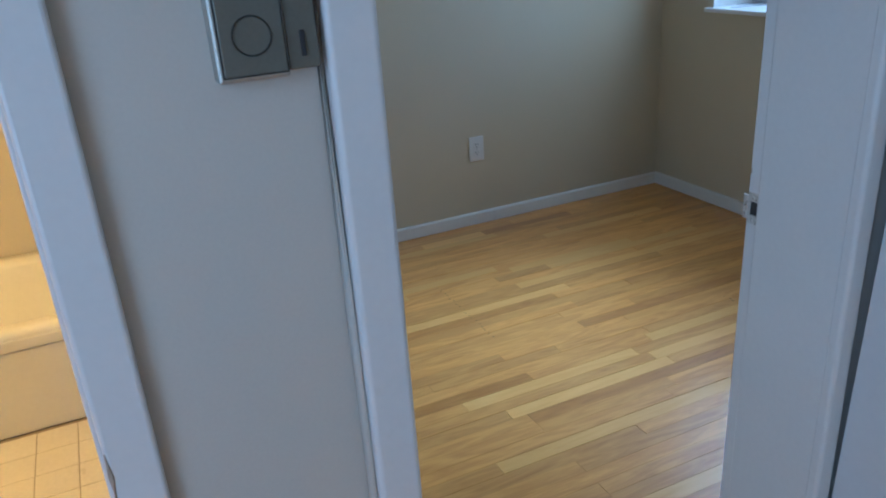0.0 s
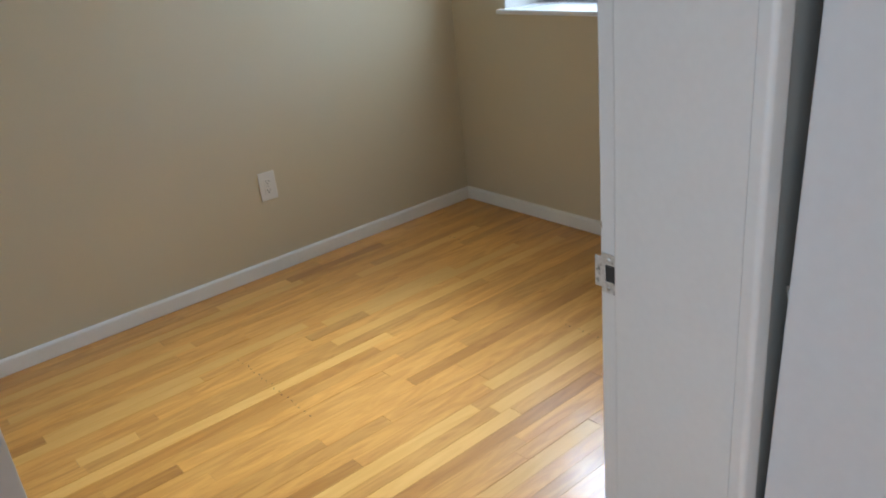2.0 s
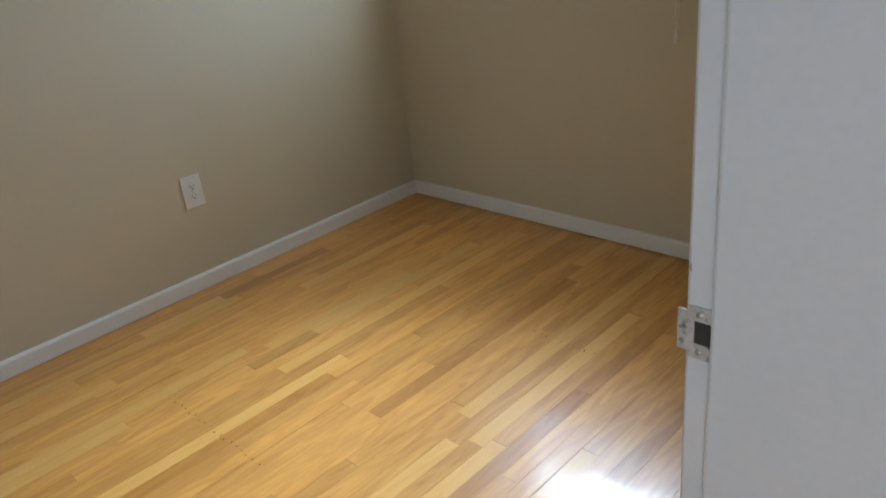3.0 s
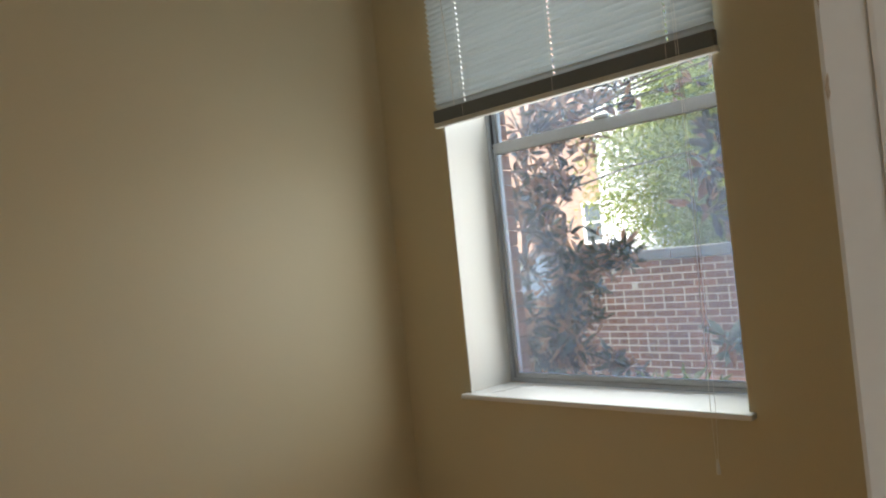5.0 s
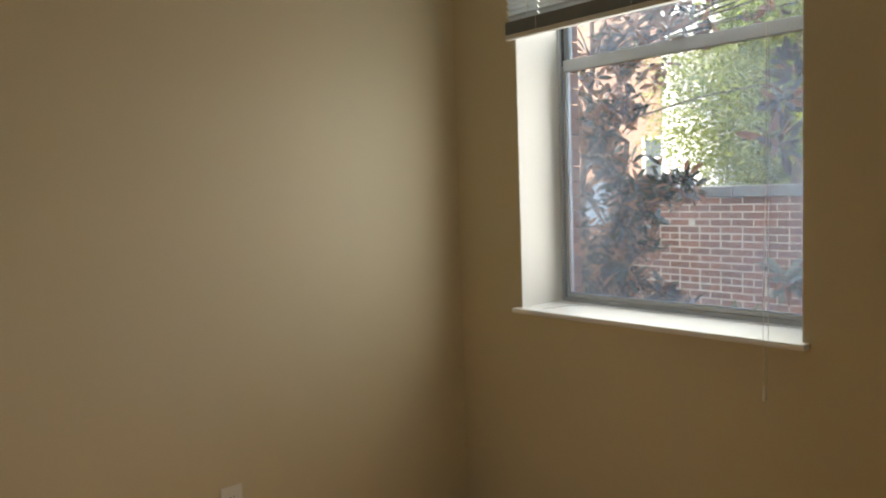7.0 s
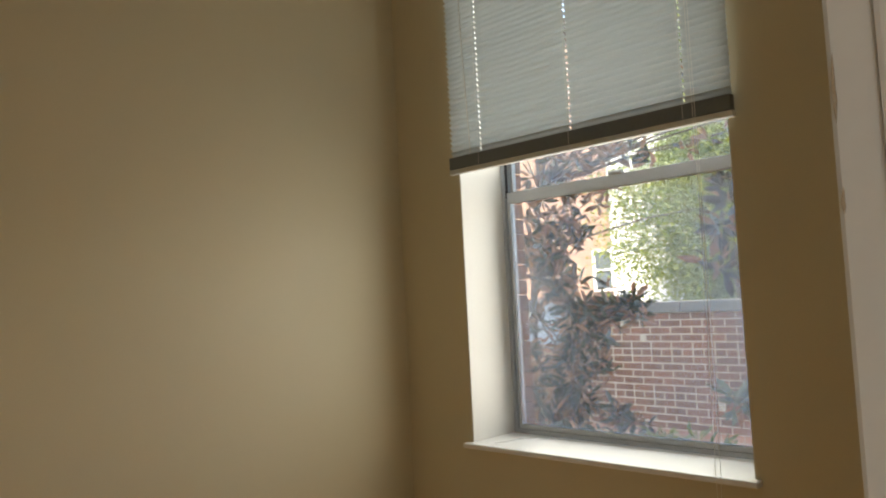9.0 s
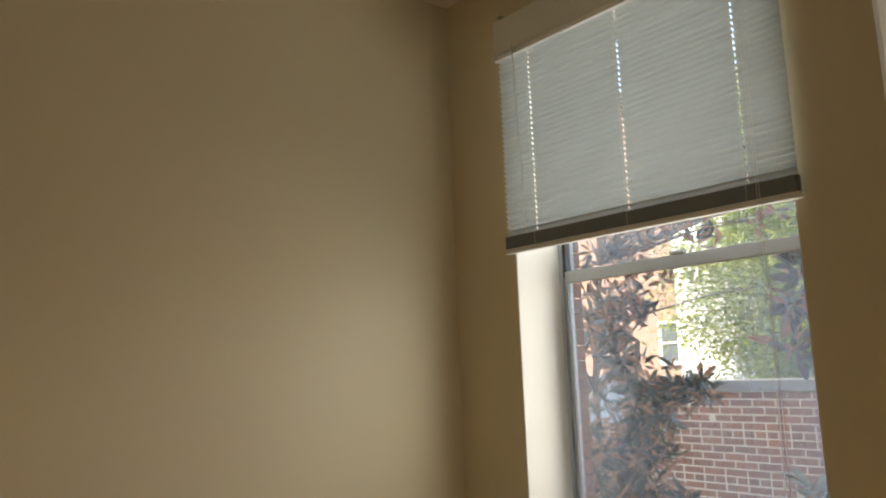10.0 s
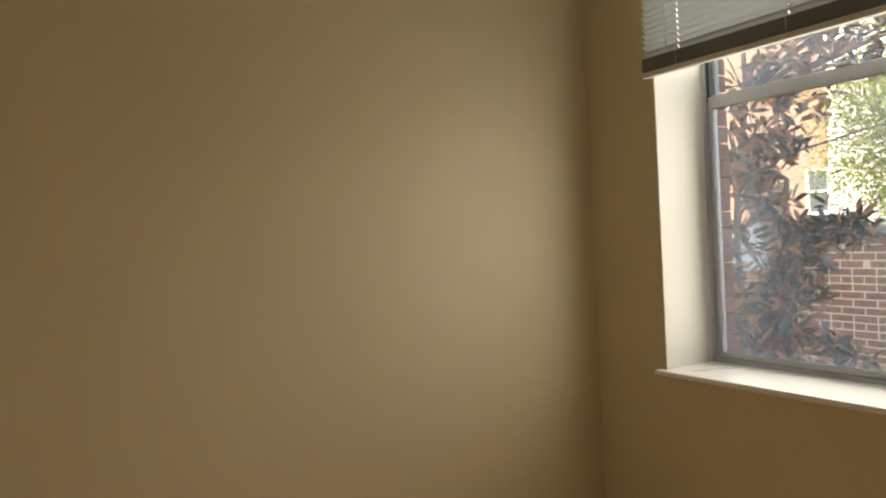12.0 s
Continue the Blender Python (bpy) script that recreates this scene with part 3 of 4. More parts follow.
fr = part("window_frame", boxes((X_GLASS - 0.01, X_GLASS + 0.055, YN - 0.014, YN, ZB, ZT), (X_GLASS - 0.01, X_GLASS + 0.055, YS, YS + 0.014, ZB, ZT), (X_GLASS - 0.01, X_GLASS + 0.055, YS + 0.014, YN - 0.014, ZT - 0.02, ZT), (X_GLASS - 0.01, X_GLASS + 0.055, YS + 0.014, YN - 0.014, ZB, ZB + 0.014)), ALU, window_1)
part("weather_strip", boxes((X_GLASS + 0.0, X_GLASS + 0.012, YN - 0.019, YN - 0.0145, ZM, ZT - 0.02), (X_GLASS + 0.0, X_GLASS + 0.012, YS + 0.0145, YS + 0.019, ZM, ZT - 0.02)), ALU_DARK, fr)


def sash(x, z0, z1, low, high, parent):
    """One sash: four bevelled rails round a pane."""
    s = part("sash", box(x, x + 0.024, YN - 0.034, YN - 0.0195, z0, z1, 0.002), ALU, parent)
    part("stile", box(x, x + 0.024, YS + 0.0195, YS + 0.034, z0, z1, 0.002), ALU, s)
    part("bottom_rail", box(x - 0.003, x + 0.024, YS + 0.034, YN - 0.034, z0, z0 + low, 0.003), ALU, s)
    part("top_rail", box(x - 0.004, x + 0.024, YS + 0.034, YN - 0.034, z1 - high, z1, 0.003), ALU, s)
    pane = part("pane", boxes((x + 0.010, x + 0.014, YS + 0.034, YN - 0.034, z0 + low, z1 - high)), GLASS, s, "clear dusty glass with glare haze added")
    pane.visible_shadow = False
    return s


lower = sash(X_GLASS, ZB + 0.0145, ZM + 0.022, 0.020, 0.048, window_1)
upper = sash(X_GLASS + 0.026, ZM - 0.018, ZT - 0.0205, 0.036, 0.024, window_1)
part("sash_lock", box(X_GLASS - 0.012, X_GLASS + 0.012, -0.96, -0.90, ZM + 0.0225, ZM + 0.036, 0.004), ALU, window_1)
# brick jambs, stone sill and brick face outside
facade = empty("outer_wall", "red brick outside face of the house around the window", "brick wall", "", "structure")
part("wall_core", boxes((0.305, 0.372, WIN_N + 0.02, 0.30, -0.2, 7.48), (0.305, 0.372, -5.2, WIN_S - 0.02, -0.2, 7.48), (0.305, 0.372, WIN_S - 0.02, WIN_N + 0.02, WIN_TOP + 0.02, 7.48), (0.305, 0.372, WIN_S - 0.02, WIN_N + 0.02, -0.2, WIN_SILL - 0.09)), MORTAR, facade)
part("stone_sill", box(0.305, 0.44, WIN_S - 0.05, WIN_N + 0.05, WIN_SILL - 0.085, WIN_SILL - 0.02, 0.006), COPING, facade)

# ---- blind ----
blind = empty("window_blind", "raised white mini blind with closed slats over the window", "blind")
BN, BS, BX = -0.350, -1.528, -0.030
part("headrail", box(BX - 0.010, -0.001, BS, BN, 3.000, 3.045, 0.003), BLIND_RAIL, blind)
part("valance", box(BX - 0.020, BX - 0.012, BS - 0.004, BN + 0.004, 2.885, 3.040, 0.003), BLIND_RAIL, blind, "smooth off-white valance")
# lower edge of the valance catches light; that is put into a whiter lip
part("valance_lip", box(BX - 0.026, BX - 0.006, BS - 0.004, BN + 0.004, 2.862, 2.884, 0.004), SILL_WHITE, blind)
for yb in (-0.385, -1.49):
    part("bracket", box(BX - 0.024, -0.0005, yb - 0.008, yb + 0.008, 3.046, 3.056, 0.002), STEEL, blind)
CORDS = (-0.512, -0.940, -1.372)


def slat_mesh():
    """A thin curved strip, tilted nearly shut, with a slot at each cord."""
    cuts = [BS + 0.004]
    for c in sorted(CORDS):
        cuts += [c - 0.0028, c + 0.0028]
    cuts.append(BN - 0.004)
    tilt, wide, rows = radians(52), 0.0275, 4
    prof = []
    for k in range(rows + 1):
        u = k / rows - 0.5
        a, h = u * wide, 0.0058 * (1 - 4 * u * u)
        prof.append((h * math.sin(tilt) - a * math.cos(tilt), a * math.sin(tilt) + h * math.cos(tilt)))
    bm = bmesh.new()
    grid = [[bm.verts.new((px, y, pz)) for px, pz in prof] for y in cuts]
    for i in range(len(cuts) - 1):
        for k in range(rows):
            if i % 2 == 1 and k in (1, 2):
                continue
            f = bm.faces.new((grid[i][k], grid[i + 1][k], grid[i + 1][k + 1], grid[i][k + 1]))
            f.smooth = True
    return bm


slat_me = mesh_of("slat", slat_mesh(), SLAT)
for k in range(35):
    s = new("slat", slat_me)
    s.parent = blind
    s.matrix_basis = pose(BX, 0, 2.136 + 0.0212 * k, 0, 1.2 * math.sin(k * 1.7), 0.0)
part("lower_rail", box(BX - 0.013, BX + 0.013, BS + 0.002, BN - 0.002, 2.076, 2.124, 0.002), STACK, blind, "weighted rail, coloured dark for its backlit side")
part("bottom_rail", box(BX - 0.012, BX + 0.012, BS - 0.003, BN + 0.003, 2.055, 2.0755, 0.004), BLIND_RAIL, blind)
for c in CORDS:
    for dx in (-0.0135, 0.0135):
        part("ladder_cord", tube([(BX + dx, c, 2.07), (BX + dx, c, 2.99)], 0.0007, 5), CORD, blind)
part("lift_cord", tube([(BX - 0.026, -1.405, 2.95), (BX - 0.030, -1.412, 2.3), (BX - 0.034, -1.418, 1.7), (BX - 0.036, -1.406, 1.0), (BX - 0.030, -1.404, 0.84)], 0.0010, 6), CORD, blind)
part("lift_cord", tube([(BX - 0.026, -1.418, 2.95), (BX - 0.029, -1.420, 2.3), (BX - 0.033, -1.424, 1.7), (BX - 0.036, -1.422, 1.0), (BX - 0.032, -1.412, 0.84)], 0.0009, 6), CORD, blind)
part("tassel", tube([(BX - 0.031, -1.408, 0.845), (BX - 0.031, -1.408, 0.82), (BX - 0.031, -1.408, 0.80)], [0.003, 0.006, 0.0065], 10), CORD, blind)
part("tilt_wand", tube([(BX - 0.028, -0.455, 2.92), (BX - 0.030, -0.470, 2.5), (BX - 0.032, -0.488, 2.12)], 0.0022, 6), CORD, blind)

# ---- bathroom ----
structure("wall_bath_north", boxes((HALL_W, X_WEST - 0.12, -0.10, 0.0, 0, CEIL_Z)), BATH_WALL, "cream painted bathroom wall behind the tub", "wall")
structure("wall_bath_east", boxes((X_WEST - 0.126, X_WEST - 0.1205, Y_ROOM, -0.10, 0, CEIL_Z)), BATH_WALL, "cream painted bathroom side wall", "wall")
bathtub = empty("bathtub", "cream enamel bathtub with a plain panelled apron", "bathtub")
TX0, TX1, TY0, TY1, TZ = HALL_W + 0.001, X_WEST - 0.128, -0.85, -0.101, 0.352
part("apron", box(TX0, TX1, TY0, TY0 + 0.04, 0.001, TZ - 0.061, 0.004), TUB, bathtub)
part("apron_band", box(TX0, TX1, TY0 - 0.006, TY0 + 0.04, TZ - 0.058, TZ - 0.021, 0.004), TUB, bathtub)
bm = bmesh.new()
loops = []
for inset, z, r in ((0.0, TZ - 0.02, 0.01), (0.0, TZ, 0.01), (0.075, TZ, 0.10), (0.09, TZ - 0.02, 0.10), (0.13, 0.10, 0.12), (0.20, 0.06, 0.12)):
    ring = []
    for cx, cy, a0 in ((TX1 - inset - r, TY1 - inset - r, 0), (TX0 + inset + r, TY1 - inset - r, 90), (TX0 + inset + r, TY0 + inset + r, 180), (TX1 - inset - r, TY0 + inset + r, 270)):
        for k in range(6):
            a = radians(a0 + 18 * k)
            ring.append(bm.verts.new((cx + r * math.cos(a), cy + r * math.sin(a), z)))
    loops.append(ring)
for r0, r1 in zip(loops, loops[1:]):
    for k in range(24):
        f = bm.faces.new((r0[k], r0[(k + 1) % 24], r1[(k + 1) % 24], r1[k]))
        f.smooth = True
bm.faces.new(loops[-1])
part("basin", bm, TUB, bathtub)

# ---- outside ----
structure("ground", boxes((0.30, 400, -300, 300, -0.40, -0.12), (-300, 0.30, -300, -5.3, -0.40, -0.12), (-300, 0.30, 0.31, 300, -0.40, -0.12), (-300, HALL_W - 0.2, -5.3, 0.31, -0.40, -0.12)), EARTH, "dark garden earth", "ground")
# unseen slab, set high enough to keep the garden wall in shadow
structure("roof", boxes((HALL_W - 0.5, 0.5, -5.3, 0.4, 7.48, 7.73)), ROOFING, "unseen flat dark slab that shades the garden", "roof")
# unseen outer walls added to keep the sun out of the hall
structure("wall_house_back", boxes((HALL_W - 0.3, HALL_W - 0.1205, -5.2, 0.30, -0.2, 7.48), (HALL_W - 0.12, 0.0, -5.2, -5.0, -0.2, 7.48)), FARBRICK, "plain unseen brick walls added to close the house", "wall")

GX = 4.40
garden_wall = empty("garden_wall", "weathered red brick garden wall with a grey stone coping", "brick wall")
part("wall_core", boxes((GX - 0.001, GX + 0.22, -6.0, 6.0, -0.15, 1.32)), MORTAR, garden_wall)
for k in range(12):
    part("coping", box(GX - 0.04, GX + 0.26, -6.0 + k * 1.0 + 0.003, -5.0 + k * 1.0 - 0.003, 1.322, 1.425, 0.008), COPING, garden_wall)
cab = empty("utility_cabinet", "pale blue-grey metal cabinet fixed on the garden wall", "cabinet")
part("body", box(GX - 0.20, GX - 0.001, 2.22, 2.72, 1.02, 1.50, 0.01), CABINET, cab)
part("door", box(GX - 0.212, GX - 0.2005, 2.24, 2.70, 1.04, 1.48, 0.004), CABINET, cab)


def leaves(name, spots, mats, parent, length, seed, label=""):
    """Many bent leaves, each at a spot (place, way) with its own turn and size."""
    rng = random.Random(seed)
    verts, faces, slots = [], [], []
    for place, way, slot in spots:
        w = Vector(way).normalized()
        side = w.cross(Vector((rng.uniform(-1, 1), rng.uniform(-1, 1), rng.uniform(-0.3, 1)))).normalized()
        up = side.cross(w)
        ln = length * rng.uniform(0.65, 1.2)
        wd = ln * rng.uniform(0.13, 0.20)
        p, n = Vector(place), len(verts)
        curl = rng.uniform(0.02, 0.2) * ln
        for u, s, h in ((0, 0, 0), (0.35, 0.85, 0.5), (0.7, 0.75, 0.3), (1.0, 0, -1.0), (0.7, -0.75, 0.3), (0.35, -0.85, 0.5), (0.5, 0, -0.1)):
            verts.append(p + w * (ln * u) + side * (wd * s) + up * (curl * h))
        for f in ((0, 1, 6), (1, 2, 6), (2, 3, 6), (3, 4, 6), (4, 5, 6), (5, 0, 6)):
            faces.append([n + i for i in f])
            slots.append(slot)
    me = bpy.data.meshes.new(name)
    me.from_pydata([tuple(v) for v in verts], [], faces)
    for m in mats:
        me.materials.append(m)
    me.polygons.foreach_set("material_index", slots)
    me.polygons.foreach_set("use_smooth", [True] * len(faces))
    ob = new(name, me)
    ob.parent = parent
    if label:
        tagged(ob, label)
    return ob


def whorls(centres, per, rng, bronze):
    """Rosettes of leaves round twig ends: (x, y, z, spread, how many rosettes)."""
    spots, ends = [], []
    for cx, cy, cz, spread, count in centres:
        for _ in range(count):
            e = Vector((cx + rng.gauss(0, spread * 0.8), cy + rng.gauss(0, spread), cz + rng.gauss(0, spread)))
            ends.append(e)
            axis = Vector((rng.uniform(-1, 0.5), rng.uniform(-1, 1), rng.uniform(-0.2, 1))).normalized()
            for k in range(per):
                d = Vector((rng.uniform(-1, 1), rng.uniform(-1, 1), rng.uniform(-1, 1))) * 0.9 + axis * 0.5 + Vector((0, 0, -0.15))
                spots.append((e + d * 0.015, d, 1 if rng.random() < bronze else 0))
    return spots, ends


def shrub(name, base, top, centres, bronze, seed, label, per=8, length=0.13, mats=(LEAF_DARK, LEAF_BRONZE)):
    rng = random.Random(seed)
    th = empty(name, label, "shrub")
    spots, ends = whorls(centres, per, rng, bronze)
    b, t = Vector(base), Vector(top)
    trunk = [b.lerp(t, k / 6) + Vector((0.04 * math.sin(k * 1.3 + seed), 0.04 * math.cos(k * 1.7), 0)) for k in range(7)]
    trunk[0] = b
    part("trunk", tube(trunk, [0.04 - 0.004 * k for k in range(7)], 8), BARK, th)
    bm = bmesh.new()
    for e in ends[::2]:
        s = min(trunk, key=lambda q: (q - e).length + max(0, q.z - e.z))
        mid = s.lerp(e, 0.55) + Vector((0, 0, 0.05))
        limb = tube([s, mid, e], [0.010, 0.006, 0.003], 5)
        me = bpy.data.meshes.new("t")
        limb.to_mesh(me)
        limb.free()
        bm.from_mesh(me)
        bpy.data.meshes.remove(me)
    tagged(part("branches", bm, BARK, th), "", "", "", "stuff")
    leaves("crown", spots, mats, th, length, seed)
    return th


shrub("magnolia_shrub", (1.9, 0.50, -0.13), (1.95, 0.50, 1.75),
      [(1.85, 0.44, 0.88, 0.085, 26), (1.85, 0.43, 1.08, 0.085, 30), (1.85, 0.42, 1.27, 0.075, 22), (1.8, 0.24, 1.37, 0.055, 18), (1.8, 0.08, 1.43, 0.05, 13), (1.8, -0.05, 1.45, 0.03, 5), (1.8, 0.36, 1.47, 0.06, 12),
       (1.9, 0.58, 1.62, 0.07, 11), (1.9, 0.70, 1.78, 0.08, 12), (1.95, 0.86, 1.30, 0.06, 8), (1.95, 0.84, 0.95, 0.08, 14), (1.9, 0.65, 0.78, 0.09, 16), (1.85, 0.20, 0.72, 0.07, 9), (1.85, 0.03, 0.68, 0.05, 5)],
      0.35, 5, "dark glossy evergreen shrub with bronze leaf undersides beside the window", length=0.105)
shrub("magnolia_tree", (2.7, 1.45, -0.13), (2.6, 1.25, 2.9),
      [(2.4, 1.22, 1.72, 0.13, 22), (2.4, 1.10, 2.00, 0.14, 28), (2.45, 1.05, 2.35, 0.18, 26), (2.5, 0.86, 2.02, 0.07, 9), (2.5, 0.80, 2.25, 0.07, 9), (2.3, 0.55, 2.62, 0.16, 20), (2.2, 0.0, 2.60, 0.16, 17), (2.2, -0.8, 2.62, 0.18, 20),
       (2.75, 1.50, 1.42, 0.06, 9), (2.75, 1.22, 0.92, 0.10, 20), (2.75, 1.45, 0.72, 0.10, 16), (2.75, 1.02, 0.68, 0.08, 12), (2.75, 1.12, 1.62, 0.06, 9)],
      0.62, 8, "tall evergreen tree with many bronze leaves", length=0.12)
shrub("garden_shrub", (1.85, -0.80, -0.13), (1.86, -0.72, 1.0),
      [(1.85, -0.61, 0.93, 0.015, 2), (1.85, -0.66, 0.87, 0.03, 1), (1.86, -0.80, 0.98, 0.05, 4)],
      0.10, 11, "sparse evergreen shrub with long pale leaves", length=0.15, mats=(LEAF_PALE, LEAF_BRONZE))
shrub("low_plant", (1.85, -0.40, -0.13), (1.85, -0.42, 0.58),
      [(1.85, -0.25, 0.66, 0.03, 3), (1.85, -0.42, 0.60, 0.04, 3), (1.85, -0.58, 0.64, 0.05, 4), (1.85, -0.12, 0.58, 0.05, 4)],
      0.0, 14, "low plant with narrow light green leaves", length=0.12, mats=(LEAF_LIGHT, LEAF_PALE))
shrub("evergreen_shrub", (1.8, -1.05, -0.13), (1.75, -0.9, 2.1),
      [(1.7, -0.70, 1.88, 0.05, 4), (1.7, -0.66, 1.66, 0.04, 4), (1.7, -0.70, 2.04, 0.05, 4), (1.75, -1.0, 1.75, 0.08, 6), (1.75, -1.0, 2.1, 0.08, 6)],
      0.2, 12, "tall dark evergreen shrub at the window's edge", length=0.14)

# bright tree beyond the garden wall
tree = empty("tree", "sunlit bright green leafy tree beyond the garden wall", "tree")
rng = random.Random(21)
stem = [Vector((8.0, 1.9, -0.13)), Vector((8.05, 1.95, 1.0)), Vector((7.9, 2.0, 2.2)), Vector((8.0, 1.9, 3.6)), Vector((8.0, 1.95, 4.8))]
part("trunk", tube(stem, [0.13, 0.11, 0.09, 0.06, 0.02], 9), BARK, tree)
spots = []
bm = bmesh.new()
for k in range(190):
    a, hgt = rng.uniform(0, 2 * math.pi), rng.uniform(0.25, 5.6)
    reach = (0.9 + 0.9 * math.sin(math.pi * min(1, max(0, hgt - 0.3) / 5.4))) * rng.uniform(0.35, 1.05)
    c = Vector((8.0 + reach * math.cos(a), 1.70 + 1.15 * reach * math.sin(a), hgt))
    s = min(stem, key=lambda q: (q - c).length + max(0, q.z - c.z))
    if k % 3 == 0:
        limb = tube([s, s.lerp(c, 0.6) + Vector((0, 0, 0.12)), c], [0.02, 0.012, 0.004], 5)
        me = bpy.data.meshes.new("t")
        limb.to_mesh(me)
        limb.free()
        bm.from_mesh(me)
        bpy.data.meshes.remove(me)
    for _ in range(230):
        p = c + Vector((rng.gauss(0, 0.27), rng.gauss(0, 0.27), rng.gauss(0, 0.22)))
        spots.append((p, (rng.uniform(-1, 1), rng.uniform(-1, 1), rng.uniform(-1, 0.4)), 0))
tagged(part("limbs", bm, BARK, tree), "", "", "", "stuff")
leaves("crown", spots, (LEAF_LIGHT,), tree, 0.088, 22)
tree["group"] = "trees beyond the garden wall"
copy_thing(tree, pose(10.6, 3.0, 0.0, 0, 0, 70) @ Matrix.Translation((-8.0, -1.9, 0)))
copy_thing(tree, pose(9.6, 2.2, 0.0, 0, 0, 150) @ Matrix.Translation((-8.0, -1.9, 0)))

# houses beyond
white_house = empty("white_house", "white clapboard house in full sun beyond the garden", "house")
HX = 13.0
part("wall", boxes((HX + 0.03, HX + 6, 5.3, 7.05, -0.15, 7.2)), SIDING, white_house)
for k in range(56):
    bm = sweep([(0, 0), (0.032, 0.0), (0.006, 0.128), (0, 0.128)], (HX + 0.03, 5.3, -0.1 + 0.128 * k), (HX + 0.03, 7.05, -0.1 + 0.128 * k))
    part("clapboard", bm, SIDING, white_house)
part("corner_board", box(HX - 0.02, HX + 0.05, 7.051, 7.16, -0.15, 7.2, 0.004), SIDING, white_house)
bm = bmesh.new()
vs = [bm.verts.new(p) for p in ((HX - 0.4, 5.0, 7.1), (HX - 0.4, 7.3, 7.1), (HX + 3, 7.3, 9.2), (HX + 3, 5.0, 9.2), (HX + 6.4, 5.0, 7.1), (HX + 6.4, 7.3, 7.1))]
for f in ((0, 3, 2, 1), (3, 4, 5, 2), (0, 1, 5, 4), (0, 4, 3), (1, 2, 5)):
    bm.faces.new([vs[i] for i in f])
part("roof", bm, ROOFING, white_house)
brick_house = empty("brick_house", "weathered orange brick house beyond the garden", "house")
part("wall", boxes((HX + 0.2, HX + 6, 7.2, 12.5, -0.15, 8.0)), FARBRICK, brick_house)
part("roof", boxes((HX + 0.0, HX + 6.2, 7.19, 12.7, 8.0, 8.25)), ROOFING, brick_house)
for y0, z0 in ((7.24, 1.55),):
    w = part("window", boxes((HX + 0.13, HX + 0.195, y0, y0 + 0.06, z0, z0 + 1.0), (HX + 0.13, HX + 0.195, y0 + 0.50, y0 + 0.56, z0, z0 + 1.0), (HX + 0.13, HX + 0.195, y0 + 0.06, y0 + 0.50, z0 + 0.94, z0 + 1.0), (HX + 0.13, HX + 0.195, y0 + 0.06, y0 + 0.50, z0, z0 + 0.07), (HX + 0.14, HX + 0.195, y0 + 0.06, y0 + 0.50, z0 + 0.48, z0 + 0.53)), SIDING, brick_house)
    part("pane", boxes((HX + 0.17, HX + 0.19, y0 + 0.06, y0 + 0.50, z0 + 0.07, z0 + 0.94)), material("far_pane", (0.08, 0.10, 0.12), 0.1), w)

# ---- pieces: floor boards, tiles, bricks ----
BOARD = 0.0521
board_cache = {}


def board_mesh(length, mat):
    key = (round(length, 3), mat.name)
    if key not in board_cache:
        e, g, w, h = 0.0004, 0.0001, BOARD / 2, 0.019
        bm = bmesh.new()
        rings = []
        for inset, z in ((g, -h), (g, -e), (g + e, 0.0)):
            rings.append([bm.verts.new((x, y, z)) for x, y in ((inset, -w + inset), (length - inset, -w + inset), (length - inset, w - inset), (inset, w - inset))])
        for r0, r1 in zip(rings, rings[1:]):
            for k in range(4):
                bm.faces.new((r0[k], r0[(k + 1) % 4], r1[(k + 1) % 4], r1[k]))
        bm.faces.new(rings[-1])
        board_cache[key] = mesh_of("floor_board", bm, mat)
    return board_cache[key]


floor = structure("floor", boxes((X_WEST, 0.0, Y_HALL, 0.0, -0.06, -0.020), (HALL_W, X_WEST, Y_HALL, 0.0, -0.06, -0.020), (HALL_W, HALL_E + 0.9, HALL_S, Y_HALL, -0.06, -0.020)), SUBFLOOR, "narrow varnished oak strip floor in honey tones", "floor")
rng = random.Random(77)
# boards whose tone stands out: row: [(start, end, tone)]
MARKED = {2: [(-1.52, -1.19, OAK_PALE), (-1.19, -0.68, OAK_DARK)], 6: [(-2.36, -1.72, OAK_PALE), (-0.96, -0.26, OAK_PALE)], 10: [(-2.30, -1.353, OAK_PALE)], 12: [(-1.14, -0.30, OAK_PALE)], 14: [(-2.26, -2.08, OAK_PALE), (-1.356, -0.12, OAK_PALE)],
          16: [(-2.70, -1.18, OAK_PALE)], 17: [(-2.70, -1.275, OAK_DARK)], 19: [(-2.70, -2.05, OAK_DARK)], 22: [(-1.328, -0.36, OAK_DARK)], 23: [(-1.158, -0.45, OAK)], 26: [(-2.20, -1.68, OAK_DARK)], 27: [(-1.95, -1.28, OAK_PALE)],
          28: [(-1.25, -0.45, OAK_PALE)], 29: [(-1.85, -1.212, OAK_PALE)], 30: [(-1.80, -0.9, OAK_DARK)], 33: [(-2.0, -1.1, OAK_PALE)]}
row, y = 0, -0.0075
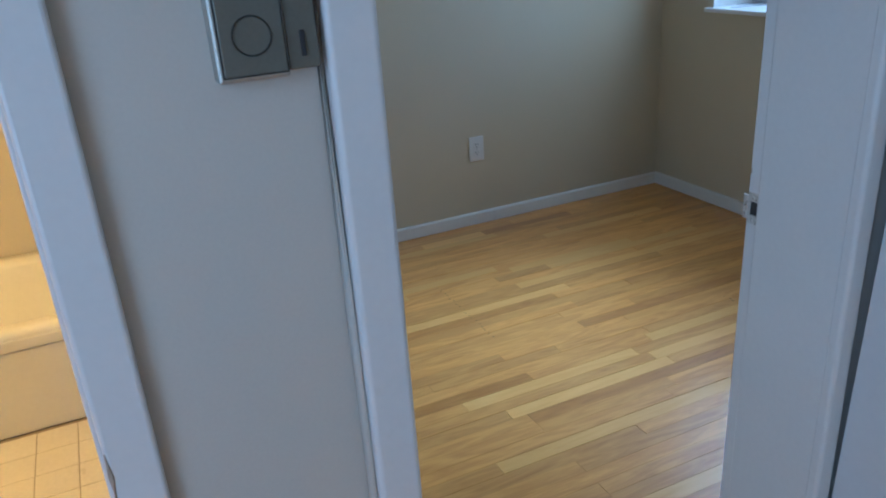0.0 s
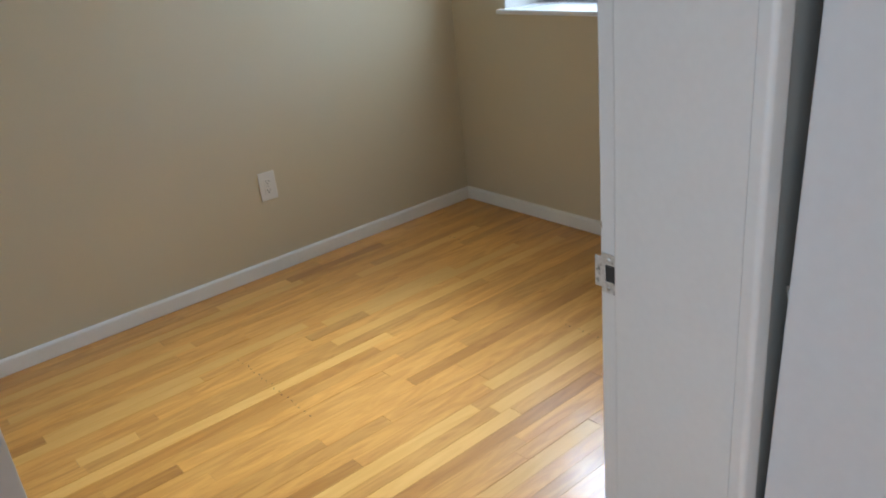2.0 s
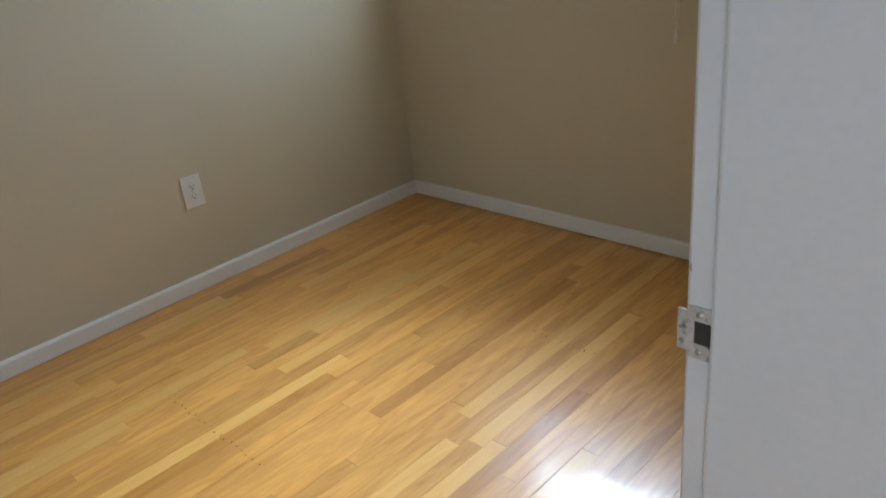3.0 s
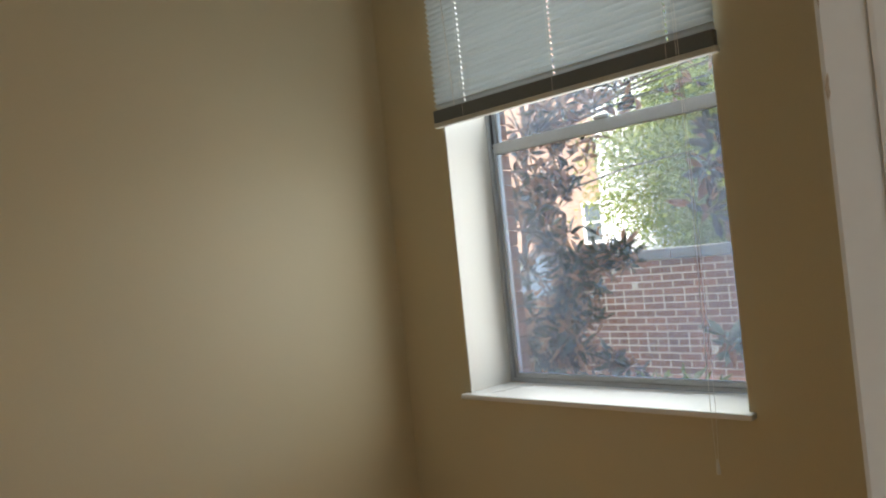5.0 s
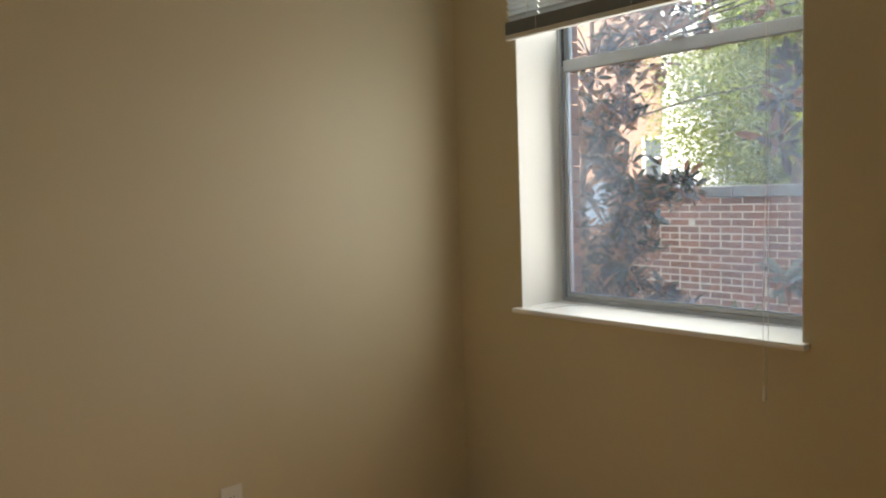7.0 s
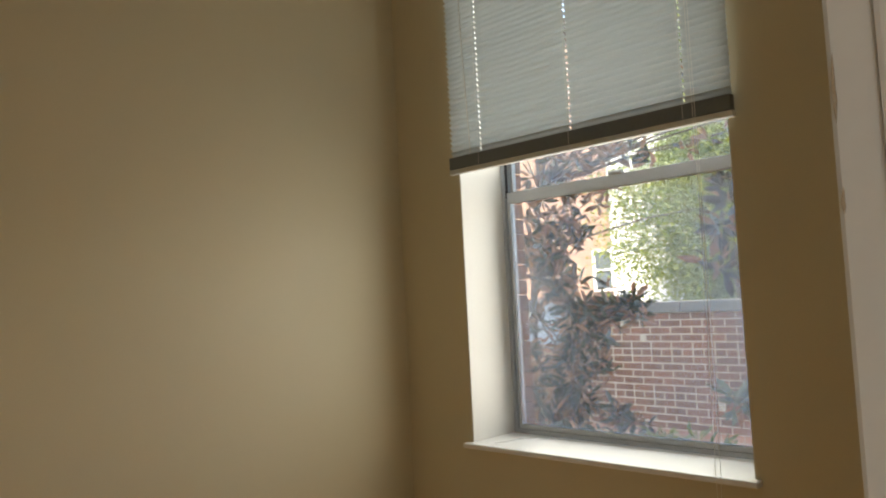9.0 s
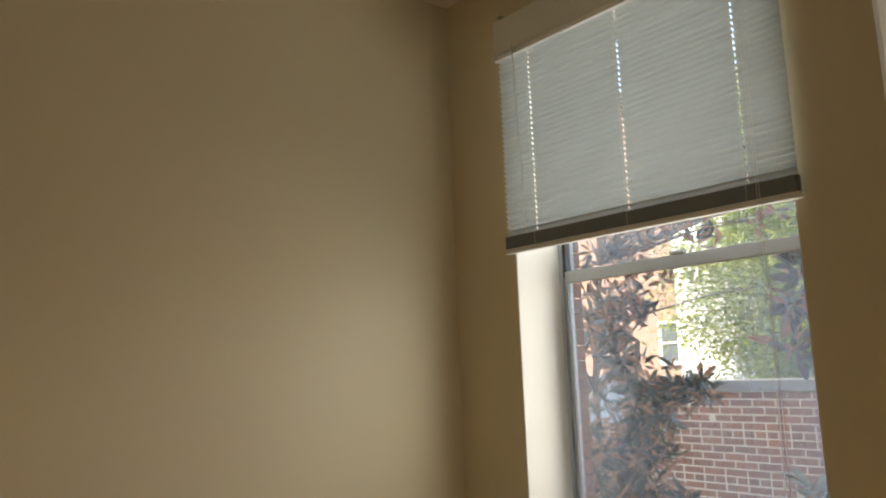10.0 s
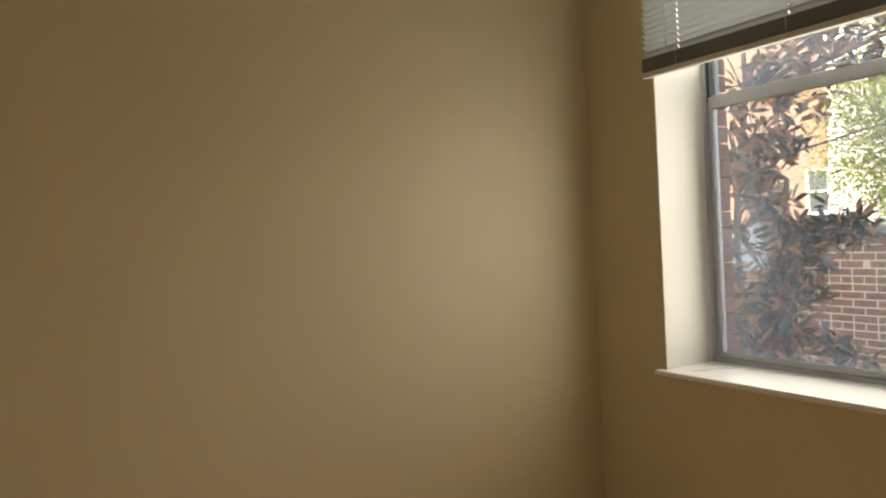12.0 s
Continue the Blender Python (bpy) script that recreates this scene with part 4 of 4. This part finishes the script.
while y > Y_HALL + 0.005:
    spans = []
    marks = MARKED.get(row, [])
    stops = [X_WEST] + sorted({round(v, 3) for s, e, _ in marks for v in (s, e) if X_WEST < v < 0}) + [0.0]
    for a, b in zip(stops, stops[1:]):
        tone = next((t for s, e, t in marks if s <= a + 1e-6 and b <= e + 1e-6), None)
        if tone:
            spans.append((a, b, tone))
            continue
        while a < b - 1e-6:
            ln = rng.choice((0.5, 0.65, 0.8, 0.95, 1.1, 1.3, 1.6))
            if a == X_WEST and not marks:
                ln = rng.choice((0.25, 0.45, 0.7, 0.9, 1.15))
            if b - a - ln < 0.25:
                ln = b - a
            r = rng.random()
            spans.append((a, a + ln, OAK_PALE if r < 0.04 else OAK_DARK if r < 0.07 else OAK))
            a += ln
    for a, b, tone in spans:
        ob = new("floor_board", board_mesh(b - a, tone))
        ob.parent = floor
        ob.location = (a, y - BOARD / 2, rng.uniform(-0.0003, 0.0))
        ob.rotation_euler = (rng.gauss(0, 0.006), rng.gauss(0, 0.0008), 0)
    row += 1
    y -= BOARD
# face nails in a row across the boards
nail_me = mesh_of("nail", tube([(0, 0, -0.004), (0, 0, 0.0006)], 0.0022, 8), material("dark_nail_head", (0.05, 0.03, 0.02), 0.6))
for x0, y0, count in ((-1.652, -0.60, 18), (-0.72, -1.28, 9), (-0.42, -0.34, 7)):
    for k in range(count):
        ob = new("nail", nail_me)
        ob.parent = floor
        ob.location = (x0 + rng.uniform(-0.006, 0.006), y0 - 0.0285 * k + rng.uniform(-0.006, 0.006), 0.0)
# hall boards, hardly seen
bm = bmesh.new()
y = Y_HALL - 0.01
k = 0
while y > HALL_S + BOARD:
    a = HALL_W
    while a < HALL_E:
        ln = min(rng.uniform(0.5, 1.4), HALL_E - a)
        add_box(bm, a + 0.0005, a + ln - 0.0005, y - BOARD + 0.0005, y - 0.0005, -0.019, 0.0)
        a += ln
    y -= BOARD
tagged(part("hall_boards", bm, OAK, floor), "", "", "", "stuff")

tile_floor = structure("bathroom_floor", boxes((HALL_W, X_WEST - 0.12, Y_HALL + 0.0, TY0 + 0.03, -0.0195, -0.0015)), GROUT, "small square cream tiles with tan grout", "floor")
T = 0.121
tile_me = mesh_of("tile", box(0.0012, T - 0.0012, 0.0012, T - 0.0012, -0.004, 0.0, 0.0012, 1), TILE)
for i in range(11):
    for j in range(14):
        ob = new("tile", tile_me)
        ob.parent = tile_floor
        ob.location = (X_WEST - 0.13 - T * (i + 1) - 0.008, TY0 - 0.012 - T * (j + 1), 0.0)

# bricks of the garden wall: those in sight one by one, the rest joined
def brick_bm(length, depth=0.02, course=0.0555):
    return box(0, depth, 0, length, 0, course, 0.002, 1)


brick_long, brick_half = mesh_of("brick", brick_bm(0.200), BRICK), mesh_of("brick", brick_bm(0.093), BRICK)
rest = bmesh.new()
COURSE, STEP = 0.0690, 0.2150
brng = random.Random(4)
for c in range(21):
    z = -0.12 + COURSE * c
    header = c % 6 == 3
    step = STEP / 2 if header else STEP
    n = int(11.9 / step)
    for i in range(n):
        y = -5.95 + i * step + (STEP / 2 if c % 2 else 0)
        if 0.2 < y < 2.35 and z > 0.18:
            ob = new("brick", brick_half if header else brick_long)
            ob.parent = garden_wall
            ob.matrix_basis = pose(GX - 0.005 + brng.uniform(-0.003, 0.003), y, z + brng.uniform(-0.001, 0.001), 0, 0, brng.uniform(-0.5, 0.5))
        else:
            add_box(rest, GX - 0.004, GX + 0.01, y, y + (0.098 if header else 0.205), z, z + 0.058)
tagged(part("brickwork", rest, BRICK_ISLE, garden_wall), "", "", "", "stuff")
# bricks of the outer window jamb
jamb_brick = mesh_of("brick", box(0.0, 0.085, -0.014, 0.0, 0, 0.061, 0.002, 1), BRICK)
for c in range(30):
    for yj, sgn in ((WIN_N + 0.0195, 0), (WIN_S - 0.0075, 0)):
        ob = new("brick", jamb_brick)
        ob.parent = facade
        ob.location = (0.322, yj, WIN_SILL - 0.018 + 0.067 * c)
face = bmesh.new()
for c in range(60):
    z = -0.12 + 0.067 * c
    for i in range(26):
        y = -5.1 + i * 0.213 + (0.106 if c % 2 else 0)
        if z + 0.06 < WIN_SILL - 0.09 or z > WIN_TOP + 0.02 or y > WIN_N + 0.03 or y + 0.2 < WIN_S - 0.03:
            if y + 0.203 < 0.30:
                add_box(face, 0.3725, 0.384, y, y + 0.203, z, z + 0.058)
tagged(part("brickwork", face, BRICK_ISLE, facade), "", "", "", "stuff")
